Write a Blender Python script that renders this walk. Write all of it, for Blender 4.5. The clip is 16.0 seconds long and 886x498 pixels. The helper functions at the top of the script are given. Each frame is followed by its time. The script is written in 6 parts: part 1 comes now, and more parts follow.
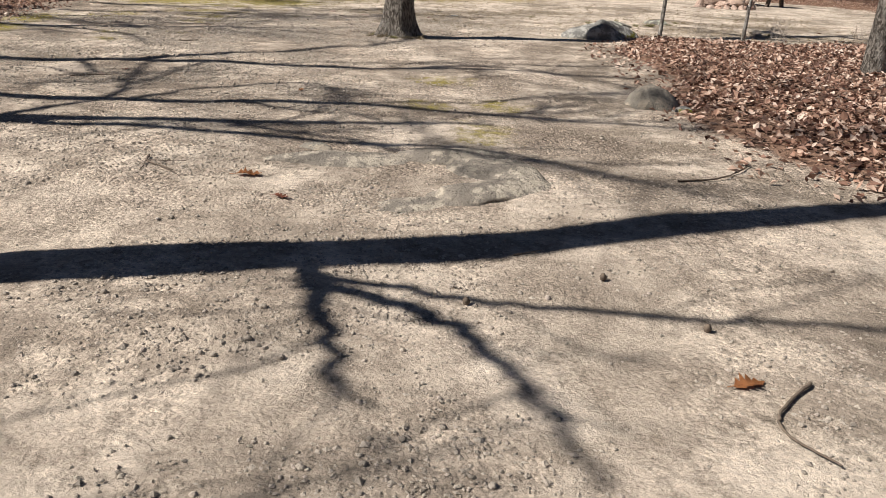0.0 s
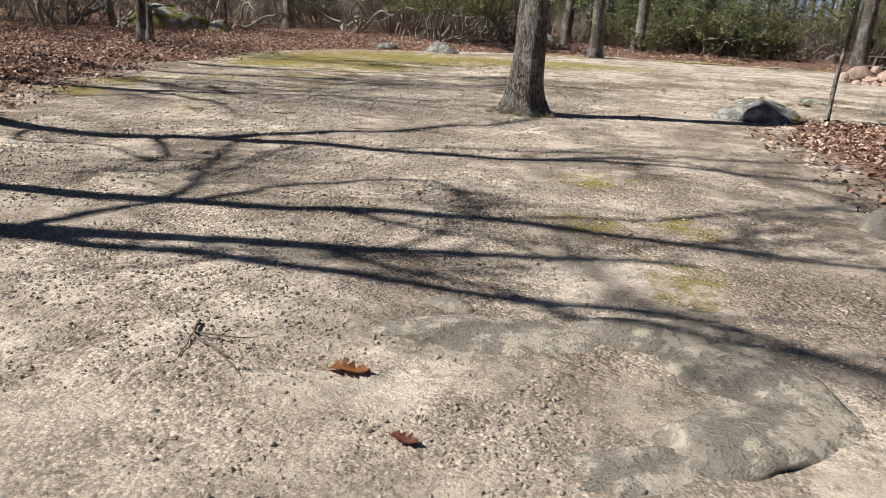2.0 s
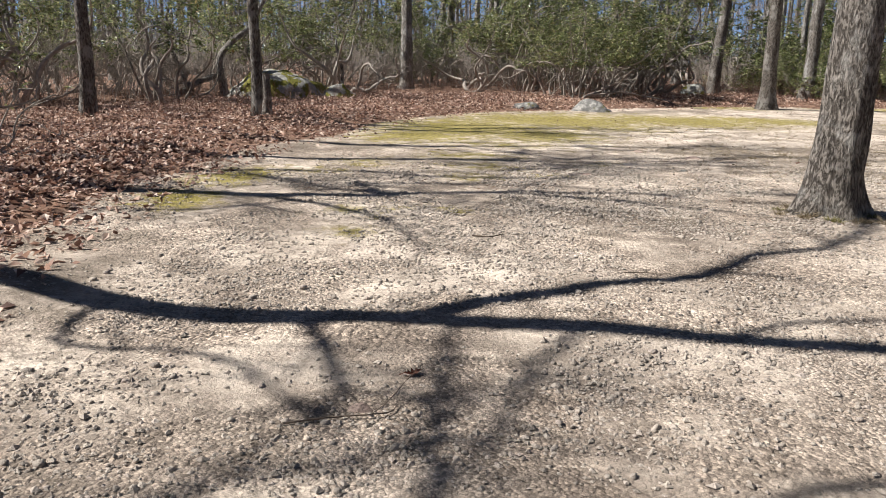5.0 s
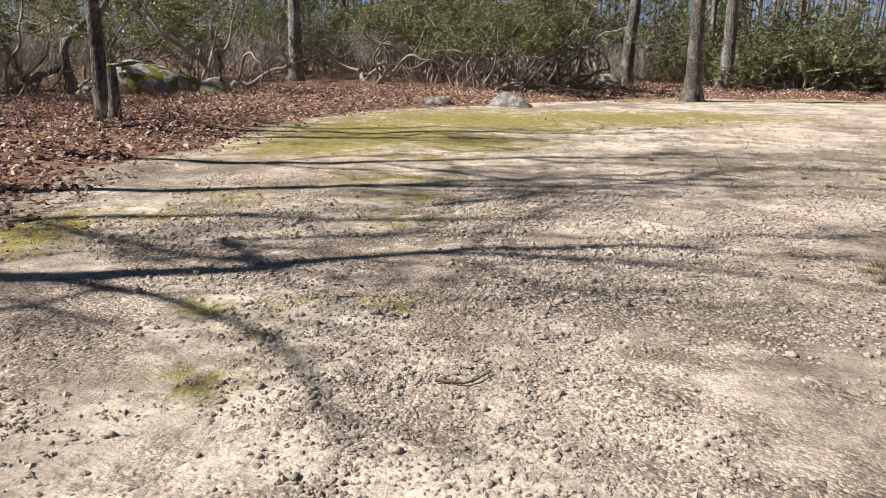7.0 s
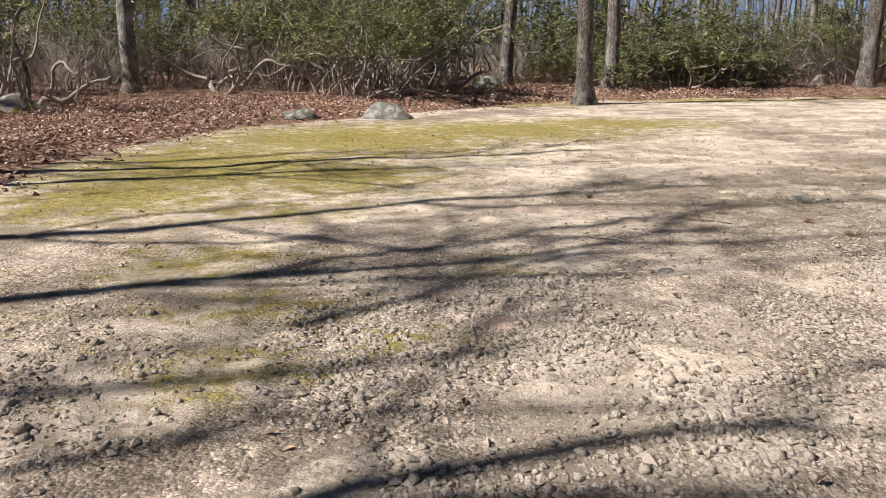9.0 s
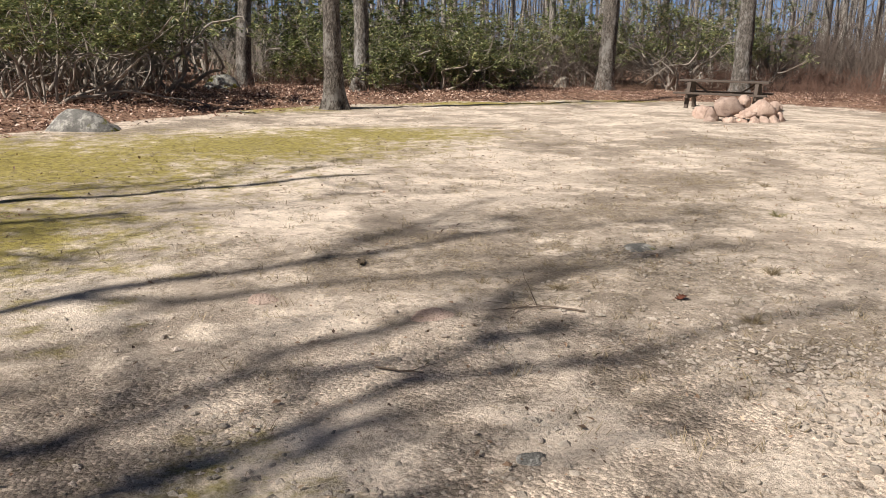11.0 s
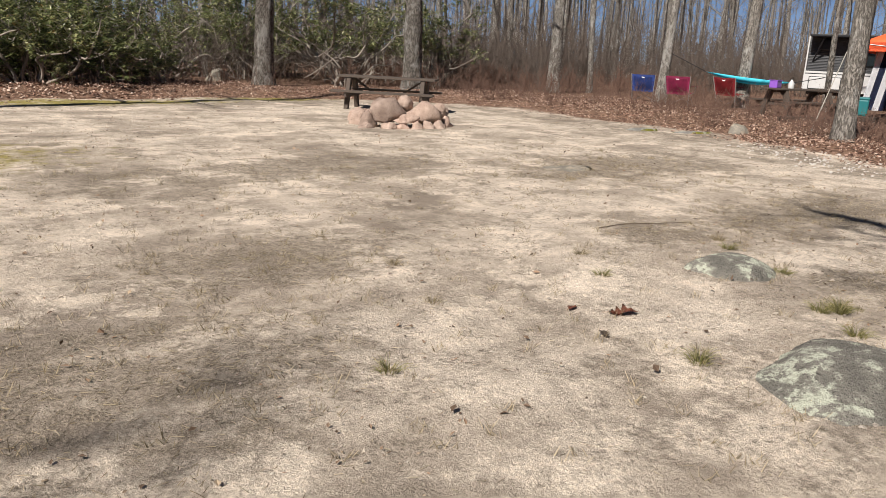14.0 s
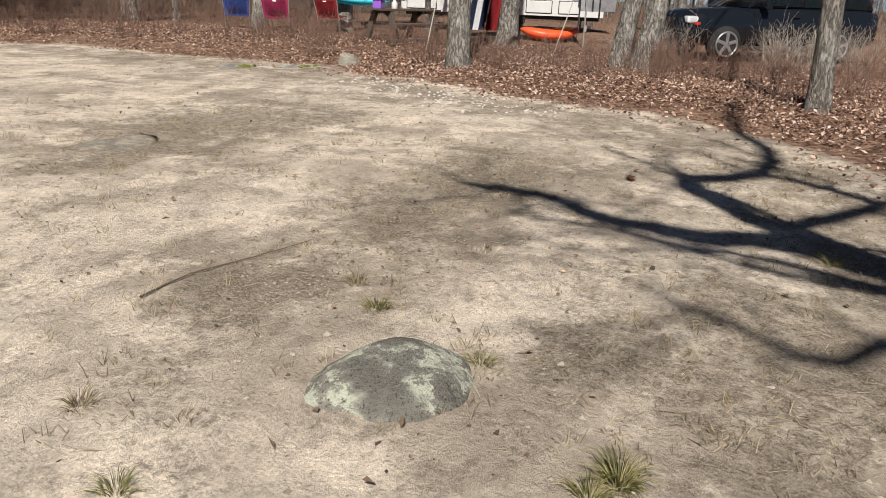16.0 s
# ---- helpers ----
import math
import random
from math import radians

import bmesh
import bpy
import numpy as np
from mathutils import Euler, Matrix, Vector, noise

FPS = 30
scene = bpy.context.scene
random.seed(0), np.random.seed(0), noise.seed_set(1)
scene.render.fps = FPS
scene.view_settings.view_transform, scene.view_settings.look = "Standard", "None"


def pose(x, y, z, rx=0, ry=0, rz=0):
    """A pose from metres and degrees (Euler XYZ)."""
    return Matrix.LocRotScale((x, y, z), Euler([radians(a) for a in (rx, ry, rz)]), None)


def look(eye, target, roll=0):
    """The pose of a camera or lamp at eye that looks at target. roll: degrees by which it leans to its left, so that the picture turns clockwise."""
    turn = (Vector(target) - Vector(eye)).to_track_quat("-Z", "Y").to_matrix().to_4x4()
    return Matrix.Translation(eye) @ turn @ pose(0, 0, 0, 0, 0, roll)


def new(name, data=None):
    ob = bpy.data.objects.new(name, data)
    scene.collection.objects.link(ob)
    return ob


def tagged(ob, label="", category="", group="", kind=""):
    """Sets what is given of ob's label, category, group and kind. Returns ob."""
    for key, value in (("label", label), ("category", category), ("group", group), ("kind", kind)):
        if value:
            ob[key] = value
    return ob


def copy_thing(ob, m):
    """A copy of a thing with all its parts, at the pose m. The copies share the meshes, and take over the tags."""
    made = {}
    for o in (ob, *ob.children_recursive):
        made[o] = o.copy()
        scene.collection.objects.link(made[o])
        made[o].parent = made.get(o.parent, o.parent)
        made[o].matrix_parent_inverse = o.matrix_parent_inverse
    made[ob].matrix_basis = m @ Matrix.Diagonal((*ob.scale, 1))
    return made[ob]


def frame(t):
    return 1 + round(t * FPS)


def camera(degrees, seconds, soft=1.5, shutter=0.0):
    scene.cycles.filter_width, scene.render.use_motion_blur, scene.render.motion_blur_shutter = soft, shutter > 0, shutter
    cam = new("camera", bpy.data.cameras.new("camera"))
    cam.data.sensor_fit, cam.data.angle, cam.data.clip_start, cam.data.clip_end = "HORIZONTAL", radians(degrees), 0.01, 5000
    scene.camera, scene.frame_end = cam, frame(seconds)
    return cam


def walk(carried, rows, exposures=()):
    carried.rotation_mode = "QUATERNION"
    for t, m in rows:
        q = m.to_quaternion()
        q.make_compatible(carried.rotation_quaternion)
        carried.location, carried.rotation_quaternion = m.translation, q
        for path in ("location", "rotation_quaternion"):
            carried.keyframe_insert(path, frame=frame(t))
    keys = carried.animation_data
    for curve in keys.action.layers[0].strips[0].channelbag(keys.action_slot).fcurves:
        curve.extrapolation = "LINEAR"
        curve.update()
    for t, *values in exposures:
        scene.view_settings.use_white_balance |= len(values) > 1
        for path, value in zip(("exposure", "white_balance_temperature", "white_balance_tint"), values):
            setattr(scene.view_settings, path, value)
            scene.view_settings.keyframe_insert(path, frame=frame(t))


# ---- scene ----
cam = camera(59.9, 16.0, soft=0.6)
METRES, EYE, TILT, LEAN, TURN = 22.2, 1.4, 0.0, 0.0, 0.0
ROWS = [
    (0.0, 0.0, 0.0, 0.0, 1.04, -21.25, -2.69),
    (0.5, -0.0042, 0.0239, -0.0024, 0.43, -25.81, -3.09),
    (1.0, -0.0087, 0.0474, -0.0036, 0.37, -24.87, -3.61),
    (1.5, -0.0159, 0.0712, -0.0022, 2.69, -20.63, -3.9),
    (2.0, -0.0274, 0.0933, -0.0007, 7.98, -17.39, -3.64),
    (2.5, -0.0414, 0.1162, -0.0011, 15.0, -16.04, -2.76),
    (3.0, -0.0584, 0.1389, -0.0021, 19.58, -15.62, -1.78),
    (3.5, -0.0737, 0.1655, -0.0028, 20.59, -15.4, -0.98),
    (4.0, -0.0935, 0.191, -0.002, 19.67, -15.09, -0.59),
    (4.5, -0.1097, 0.2207, -0.0016, 17.43, -14.56, -0.72),
    (5.0, -0.1219, 0.2497, -0.001, 14.59, -13.99, -1.15),
    (7.5, -0.1695, 0.4108, -0.0016, 4.9, -14.72, -0.83),
    (8.0, -0.1737, 0.4431, -0.0011, 2.83, -14.48, -0.58),
    (10.5, -0.1662, 0.6043, -0.0022, -16.09, -14.58, -0.42),
    (11.0, -0.1501, 0.6286, -0.0026, -21.37, -14.38, -1.15),
    (11.5, -0.1342, 0.6527, -0.0024, -26.19, -14.14, -1.81),
    (12.0, -0.113, 0.6733, -0.0031, -30.42, -14.13, -2.33),
    (12.5, -0.0886, 0.6906, -0.0031, -33.68, -14.34, -2.71),
    (13.0, -0.0632, 0.7097, -0.0042, -36.35, -14.42, -2.93),
    (13.5, -0.0366, 0.7298, -0.0039, -39.43, -14.42, -3.01),
    (14.0, -0.0071, 0.7505, -0.0032, -43.07, -14.24, -2.84),
    (14.5, 0.0234, 0.7669, -0.003, -48.19, -13.91, -2.44),
    (15.0, 0.0534, 0.7828, -0.0042, -56.02, -14.58, -2.44),
    (15.5, 0.0837, 0.7979, -0.0047, -63.38, -16.1, -1.94),
    (16.0, 0.1131, 0.813, -0.0049, -71.13, -18.37, -2.18),
]
walk(cam, [(t, pose(0, 0, EYE, TILT, LEAN, TURN) @ pose(METRES * x, METRES * y, METRES * z, 90 + pitch, roll, yaw)) for t, x, y, z, yaw, pitch, roll in ROWS],
     exposures=((0.0, 0.59, 6450, 11), (2.0, 0.62, 6250, 9), (3.5, 0.74, 6150, 9), (5.0, 0.92, 6200, 11), (8.0, 0.85, 6400, 12), (10.5, 0.75, 6550, 12), (13.0, 0.53, 6500, 12), (16.0, 0.44, 6450, 9)))

# ---- light ----
SUN_TURN, SUN_HIGH = 13.0, 43.0      # shadows fall towards this bearing from +x; height of the sun
UX, UY, TAN = math.cos(radians(SUN_TURN)), math.sin(radians(SUN_TURN)), math.tan(radians(SUN_HIGH))
world = bpy.data.worlds.new("sky")
scene.world = world
world.use_nodes = True
wn = world.node_tree.nodes
sky = wn.new("ShaderNodeTexSky")
sky.sky_type = "NISHITA"
sky.sun_disc = False
sky.sun_elevation = radians(SUN_HIGH)
sky.air_density, sky.dust_density = 0.3, 0.12
sky.sun_rotation = radians(270 - SUN_TURN)
world.node_tree.links.new(sky.outputs[0], wn["Background"].inputs[0])
wn["Background"].inputs[1].default_value = 0.05
sun = new("sun", bpy.data.lights.new("sun", "SUN"))
sun.data.energy, sun.data.angle, sun.data.color = 5.0, radians(0.53), (1.0, 0.94, 0.865)
sun.matrix_world = look((-30 * UX, -30 * UY, 30 * TAN), (0, 0, 0))

rng = np.random.default_rng(7)

# ---- mesh helpers ----


def mesh_of(name, verts, faces, mat, smooth=True):
    """A mesh from an array of points and one or more arrays of faces (triangles or quads)."""
    verts = np.asarray(verts, np.float32).reshape(-1, 3)
    if not isinstance(faces, (list, tuple)):
        faces = [faces]
    faces = [np.asarray(f, np.int32) for f in faces if len(f)]
    me = bpy.data.meshes.new(name)
    me.vertices.add(len(verts))
    me.vertices.foreach_set("co", verts.ravel())
    loops = np.concatenate([f.ravel() for f in faces])
    sizes = np.concatenate([np.full(len(f), f.shape[1], np.int32) for f in faces])
    starts = np.concatenate([[0], np.cumsum(sizes)[:-1]]).astype(np.int32)
    me.loops.add(len(loops))
    me.loops.foreach_set("vertex_index", loops)
    me.polygons.add(len(sizes))
    me.polygons.foreach_set("loop_start", starts)
    me.polygons.foreach_set("loop_total", sizes)
    me.polygons.foreach_set("use_smooth", np.full(len(sizes), smooth))
    me.update(calc_edges=True)
    me.validate()
    if mat:
        me.materials.append(mat)
    return me


def from_bm(name, bm, mat, smooth=False):
    me = bpy.data.meshes.new(name)
    bmesh.ops.recalc_face_normals(bm, faces=bm.faces)
    bm.to_mesh(me)
    bm.free()
    for p in me.polygons:
        p.use_smooth = smooth
    if mat:
        me.materials.append(mat)
    return me


def put(name, me, parent=None, m=None, label=""):
    ob = new(name, me)
    if parent:
        ob.parent = parent
    if m is not None:
        ob.matrix_basis = m
    if label:
        ob["label"] = label
    return ob


def part(name, bm, mat, parent, label="", smooth=False):
    return put(name, from_bm(name, bm, mat, smooth), parent, None, label)


def thing(name, m, label, category, group="", kind=""):
    ob = new(name)
    ob.matrix_basis = m
    ob.empty_display_size = 0.1
    return tagged(ob, label, category, group, kind)


def box_bm(cx, cy, cz, sx, sy, sz, bevel=0.0, m=None, bm=None):
    """A box with its edges taken off, by centre and size."""
    b = bmesh.new()
    bmesh.ops.create_cube(b, size=1.0, matrix=Matrix.Translation((cx, cy, cz)) @ Matrix.Diagonal((sx, sy, sz, 1)))
    if bevel:
        bmesh.ops.bevel(b, geom=b.edges[:], offset=bevel, segments=2, affect="EDGES", profile=0.6)
    if m is not None:
        bmesh.ops.transform(b, matrix=m, verts=b.verts[:])
    if bm is None:
        return b
    tmp = bpy.data.meshes.new("tmp")
    b.to_mesh(tmp)
    b.free()
    bm.from_mesh(tmp)
    bpy.data.meshes.remove(tmp)
    return bm


def spline(points, n):
    """n points along a smooth line through the given ones."""
    p = np.asarray(points, float)
    if len(p) == 2:
        return p[0] + np.linspace(0, 1, n)[:, None] * (p[1] - p[0])
    ext = np.vstack([2 * p[0] - p[1], p, 2 * p[-1] - p[-2]])
    s = np.concatenate([[0], np.cumsum(np.linalg.norm(np.diff(p, axis=0), axis=1))])
    u = np.linspace(0, s[-1], n)
    out = []
    for v in u:
        i = min(max(np.searchsorted(s, v, side="right") - 1, 0), len(p) - 2)
        t = (v - s[i]) / max(s[i + 1] - s[i], 1e-9)
        a, b, c, d = ext[i], ext[i + 1], ext[i + 2], ext[i + 3]
        out.append(0.5 * (2 * b + (c - a) * t + (2 * a - 5 * b + 4 * c - d) * t * t + (3 * b - a - 3 * c + d) * t ** 3))
    return np.array(out)


def tube(points, radii, sides=8, rough=0.0, flare=0.0, seed=0):
    """Verts and quads of a round limb along points; flare widens its foot into root buttresses."""
    p, r = np.asarray(points, float), np.asarray(radii, float)
    n = len(p)
    tang = np.gradient(p, axis=0)
    tang /= np.linalg.norm(tang, axis=1)[:, None] + 1e-9
    ref = np.array([1.0, 0, 0]) if abs(tang[0][0]) < 0.8 else np.array([0, 1.0, 0])
    ring = np.arange(sides) * 2 * np.pi / sides
    verts = np.zeros((n, sides, 3))
    along = np.concatenate([[0], np.cumsum(np.linalg.norm(np.diff(p, axis=0), axis=1))])
    for i in range(n):
        u = ref - tang[i] * (ref @ tang[i])
        u /= np.linalg.norm(u) + 1e-9
        v = np.cross(tang[i], u)
        ref = u
        rad = np.full(sides, r[i])
        if flare:
            k = math.exp(-along[i] / 0.26)
            rad = rad * (1 + flare * k * (0.75 + 0.45 * np.cos(ring * 4 + seed) + 0.3 * np.cos(ring * 7 + 2 * seed)))
        if rough:
            rad = rad * (1 + rough * np.array([noise.noise(Vector((math.cos(a) * 2.4 + seed, math.sin(a) * 2.4, along[i] * 1.7))) for a in ring]))
        verts[i] = p[i] + (np.cos(ring) * rad)[:, None] * u + (np.sin(ring) * rad)[:, None] * v
    idx = np.arange(n * sides).reshape(n, sides)
    a, b = idx[:-1], idx[1:]
    quads = np.stack([a, np.roll(a, -1, 1), np.roll(b, -1, 1), b], -1).reshape(-1, 4)
    return verts.reshape(-1, 3), quads


class Heap:
    """Many small pieces gathered into one mesh."""

    def __init__(self):
        self.v, self.q, self.t, self.n = [], [], [], 0

    def add(self, verts, quads=None, tris=None):
        verts = np.asarray(verts).reshape(-1, 3)
        if quads is not None and len(quads):
            self.q.append(np.asarray(quads) + self.n)
        if tris is not None and len(tris):
            self.t.append(np.asarray(tris) + self.n)
        self.v.append(verts)
        self.n += len(verts)

    def mesh(self, name, mat, smooth=True):
        faces = []
        if self.q:
            faces.append(np.concatenate(self.q))
        if self.t:
            faces.append(np.concatenate(self.t))
        return mesh_of(name, np.concatenate(self.v), faces, mat, smooth)


def prisms(heap, p0, p1, r0, r1):
    """Thin three-sided twigs from p0 to p1."""
    p0, p1 = np.asarray(p0, float).reshape(-1, 3), np.asarray(p1, float).reshape(-1, 3)
    n = len(p0)
    if not n:
        return
    r0, r1 = np.broadcast_to(r0, n)[:, None], np.broadcast_to(r1, n)[:, None]
    d = p1 - p0
    d /= np.linalg.norm(d, axis=1)[:, None] + 1e-9
    ref = np.where(np.abs(d[:, 2:3]) > 0.9, np.array([[1.0, 0, 0]]), np.array([[0, 0, 1.0]]))
    u = np.cross(d, ref)
    u /= np.linalg.norm(u, axis=1)[:, None] + 1e-9
    v = np.cross(d, u)
    vs = []
    for p, r in ((p0, r0), (p1, r1)):
        for k in range(3):
            a = k * 2 * math.pi / 3
            vs.append(p + r * (math.cos(a) * u + math.sin(a) * v))
    verts = np.stack(vs, 1)
    base = (np.arange(n) * 6)[:, None, None]
    f = np.array([[0, 1, 4, 3], [1, 2, 5, 4], [2, 0, 3, 5]])[None] + base
    heap.add(verts, f.reshape(-1, 4))


def blades(heap, pos, along, side, up, length, width, fold=0.25, curl=0.0):
    """Small folded leaves: a midrib with two wings each. along, side, up: unit axes."""
    n = len(pos)
    L, W = np.broadcast_to(length, n)[:, None], np.broadcast_to(width, n)[:, None]
    C = np.broadcast_to(curl, n)[:, None]
    mid0, mid1, mid2 = pos, pos + along * L * 0.5 + up * C * L * 0.5, pos + along * L + up * C * L * 0.2
    e1 = pos + along * L * 0.45 + side * W * 0.5 + up * W * fold
    e2 = pos + along * L * 0.45 - side * W * 0.5 + up * W * fold
    verts = np.stack([mid0, e1, mid2, e2, mid1], 1)
    f = np.array([[0, 1, 4], [1, 2, 4], [2, 3, 4], [3, 0, 4]])[None] + (np.arange(n) * 5)[:, None, None]
    heap.add(verts, None, f.reshape(-1, 3))


def axes(n, gen, flat=0.5):
    """Random unit axes; flat: how far the leaves are tipped from lying level."""
    a = gen.uniform(0, 2 * math.pi, n)
    tip, rol = gen.normal(0, flat, n), gen.normal(0, flat, n)
    along = np.stack([np.cos(a) * np.cos(tip), np.sin(a) * np.cos(tip), np.sin(tip)], 1)
    side = np.stack([-np.sin(a), np.cos(a), np.zeros(n)], 1)
    up = np.cross(along, side)
    side2 = side * np.cos(rol)[:, None] + up * np.sin(rol)[:, None]
    return along, side2, np.cross(along, side2)


# ---- materials ----


class Nodes:
    """Short hand for a node material."""

    def __init__(self, name):
        self.mat = bpy.data.materials.new(name)
        self.mat.use_nodes = True
        self.tree = self.mat.node_tree
        self.bsdf = self.tree.nodes["Principled BSDF"]

    def node(self, kind, **inputs):
        n = self.tree.nodes.new("ShaderNode" + kind)
        for k, v in inputs.items():
            self.set(n, k, v)
        return n

    def set(self, n, key, v):
        key = key.replace("_", " ")
        sock = n.inputs[int(key[1:])] if key[0] == "i" and key[1:].isdigit() else n.inputs[key]
        if isinstance(v, bpy.types.NodeSocket):
            self.tree.links.new(v, sock)
        else:
            sock.default_value = v

    def coords(self, scale=(1, 1, 1), kind="Object"):
        t = self.node("TexCoord")
        m = self.node("Mapping", Vector=t.outputs[kind], Scale=scale)
        return m.outputs[0]

    def noise(self, vec, scale, detail=4.0, rough=0.55):
        return self.node("TexNoise", Vector=vec, Scale=scale, Detail=detail, Roughness=rough).outputs[0]

    def voronoi(self, vec, scale, feature="F1"):
        n = self.node("TexVoronoi", Vector=vec, Scale=scale)
        n.feature = feature
        return n

    def ramp(self, fac, stops):
        n = self.node("ValToRGB", Fac=fac)
        e = n.color_ramp.elements
        while len(e) < len(stops):
            e.new(0.5)
        for el, (pos, c) in zip(e, stops):
            el.position, el.color = pos, (*c, 1) if len(c) == 3 else c
        return n.outputs[0]

    def step(self, fac, lo, hi):
        n = self.node("MapRange", i0=fac, i1=lo, i2=hi)
        n.interpolation_type = "SMOOTHSTEP"
        return n.outputs[0]

    def mix(self, fac, a, b, how="MIX"):
        n = self.tree.nodes.new("ShaderNodeMix")
        n.data_type, n.blend_type = "RGBA", how
        for sock, v in ((n.inputs[0], fac), (n.inputs[6], a), (n.inputs[7], b)):
            if isinstance(v, bpy.types.NodeSocket):
                self.tree.links.new(v, sock)
            else:
                sock.default_value = (*v, 1) if isinstance(v, tuple) and len(v) == 3 else v
        return n.outputs[2]

    def math(self, how, a, b=0.0):
        n = self.node("Math", i0=a, i1=b)
        n.operation = how
        return n.outputs[0]

    def done(self, color, rough=0.8, bump=None, strength=0.4, dist=0.02, metal=0.0, spec=0.3):
        self.set(self.bsdf, "Base_Color", (*color, 1) if isinstance(color, tuple) else color)
        self.set(self.bsdf, "Roughness", rough)
        self.set(self.bsdf, "Metallic", metal)
        self.set(self.bsdf, "Specular_IOR_Level", spec)
        if bump is not None:
            b = self.node("Bump", Height=bump, Strength=strength, Distance=dist)
            self.set(self.bsdf, "Normal", b.outputs[0])
        return self.mat


def ground_material():
    k = Nodes("ground_sand_and_gravel")
    v = k.coords()
    zones = k.node("Attribute")
    zones.attribute_name = "zones"
    sep = k.node("SeparateColor", Color=zones.outputs[0])
    litter, moss, thatch = sep.outputs
    broad = k.noise(v, 0.6, 10, 0.66)
    mid = k.noise(v, 3.6, 9, 0.72)
    fine = k.noise(v, 60, 4)
    grit = k.voronoi(v, 55)
    grit2 = k.voronoi(v, 120)
    stony = zones.outputs["Alpha"]
    sand = k.ramp(broad, [(0.36, (0.27, 0.224, 0.178)), (0.48, (0.52, 0.441, 0.353)), (0.58, (0.74, 0.637, 0.52))])
    sand = k.mix(k.step(mid, 0.42, 0.68), sand, k.mix(0.5, sand, (0.27, 0.225, 0.18)))
    patch = k.step(k.noise(v, 1.15, 10, 0.7), 0.5, 0.6)
    sand = k.mix(k.math("MULTIPLY", patch, 0.75), sand, (0.86, 0.74, 0.6))
    clod = k.math("MULTIPLY", k.step(k.noise(v, 5.5, 8, 0.78), 0.53, 0.6), k.step(k.noise(v, 0.8, 3), 0.42, 0.58))
    sand = k.mix(k.math("MULTIPLY", clod, 0.6), sand, (0.22, 0.185, 0.145))
    scruff = k.math("MULTIPLY", k.step(k.noise(v, 2.2, 6, 0.7), 0.46, 0.6), k.step(k.noise(v, 21, 9, 0.85), 0.44, 0.6))
    sand = k.mix(k.math("MULTIPLY", scruff, 0.75), sand, (0.17, 0.142, 0.108))
    stones = k.ramp(k.node("SeparateColor", Color=grit.outputs[1]).outputs[0], [(0.0, (0.38, 0.37, 0.36)), (0.35, (0.85, 0.84, 0.83)), (1.0, (1.5, 1.48, 1.45))])
    rocky = k.math("MULTIPLY", stony, k.step(k.noise(v, 0.9, 6, 0.62), 0.38, 0.56))
    sand = k.mix(k.math("MULTIPLY", rocky, 0.8), sand, k.mix(1.0, sand, stones, "MULTIPLY"))
    sand = k.mix(rocky, sand, k.mix(1.0, sand, (0.9, 0.885, 0.88), "MULTIPLY"))
    big = k.voronoi(v, 27)
    bigger = k.math("MULTIPLY", rocky, k.step(k.noise(v, 1.4, 3), 0.45, 0.6))
    sand = k.mix(k.math("MULTIPLY", bigger, 0.6), sand, k.mix(1.0, sand, k.ramp(k.node("SeparateColor", Color=big.outputs[1]).outputs[0], [(0.0, (0.5, 0.48, 0.47)), (0.5, (0.9, 0.89, 0.88)), (1.0, (1.25, 1.22, 1.2))]), "MULTIPLY"))
    # dark joints between the stones: soil plus their own shade, put into the colour
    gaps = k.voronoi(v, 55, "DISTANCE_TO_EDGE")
    gap_shade = k.math("MULTIPLY", k.step(gaps.outputs[0], 0.16, 0.0), rocky)
    sand = k.mix(k.math("MULTIPLY", gap_shade, 0.55), sand, (0.10, 0.083, 0.066))
    sand = k.mix(k.step(fine, 0.38, 0.66), k.mix(0.26, sand, (0.17, 0.14, 0.115)), sand)
    crumb = k.step(k.noise(v, 15, 8, 0.78), 0.56, 0.66)
    sand = k.mix(k.math("MULTIPLY", crumb, 0.75), sand, (0.17, 0.14, 0.11))
    fleck = k.step(k.noise(v, 46, 4, 0.7), 0.64, 0.72)
    sand = k.mix(k.math("MULTIPLY", fleck, 0.6), sand, (0.09, 0.07, 0.055))
    tn = k.step(k.math("ADD", thatch, k.math("MULTIPLY", k.math("SUBTRACT", k.noise(v, 1.5, 13, 0.74), 0.5), 3.0)), 0.42, 0.78)
    straw = k.ramp(k.noise(v, 70, 8, 0.8), [(0.38, (0.07, 0.057, 0.044)), (0.51, (0.2, 0.165, 0.125)), (0.64, (0.42, 0.35, 0.27))])
    straw = k.mix(k.step(k.noise(v, 13, 8, 0.8), 0.44, 0.56), k.mix(0.45, straw, sand), straw)
    c = k.mix(k.math("MULTIPLY", tn, 0.9), sand, straw)
    mn = k.step(k.math("ADD", moss, k.math("MULTIPLY", k.math("SUBTRACT", k.noise(v, 3.6, 8, 0.75), 0.5), 2.1)), 0.28, 0.82)
    green = k.ramp(k.noise(v, 14, 5, 0.7), [(0.34, (0.11, 0.09, 0.035)), (0.52, (0.27, 0.225, 0.055)), (0.7, (0.36, 0.31, 0.08))])
    c = k.mix(k.math("MULTIPLY", mn, 0.9), c, green)
    ln = k.step(k.math("ADD", litter, k.math("MULTIPLY", k.math("SUBTRACT", k.noise(v, 5, 6, 0.7), 0.5), 0.7)), 0.35, 0.65)
    lv = k.voronoi(v, 16)
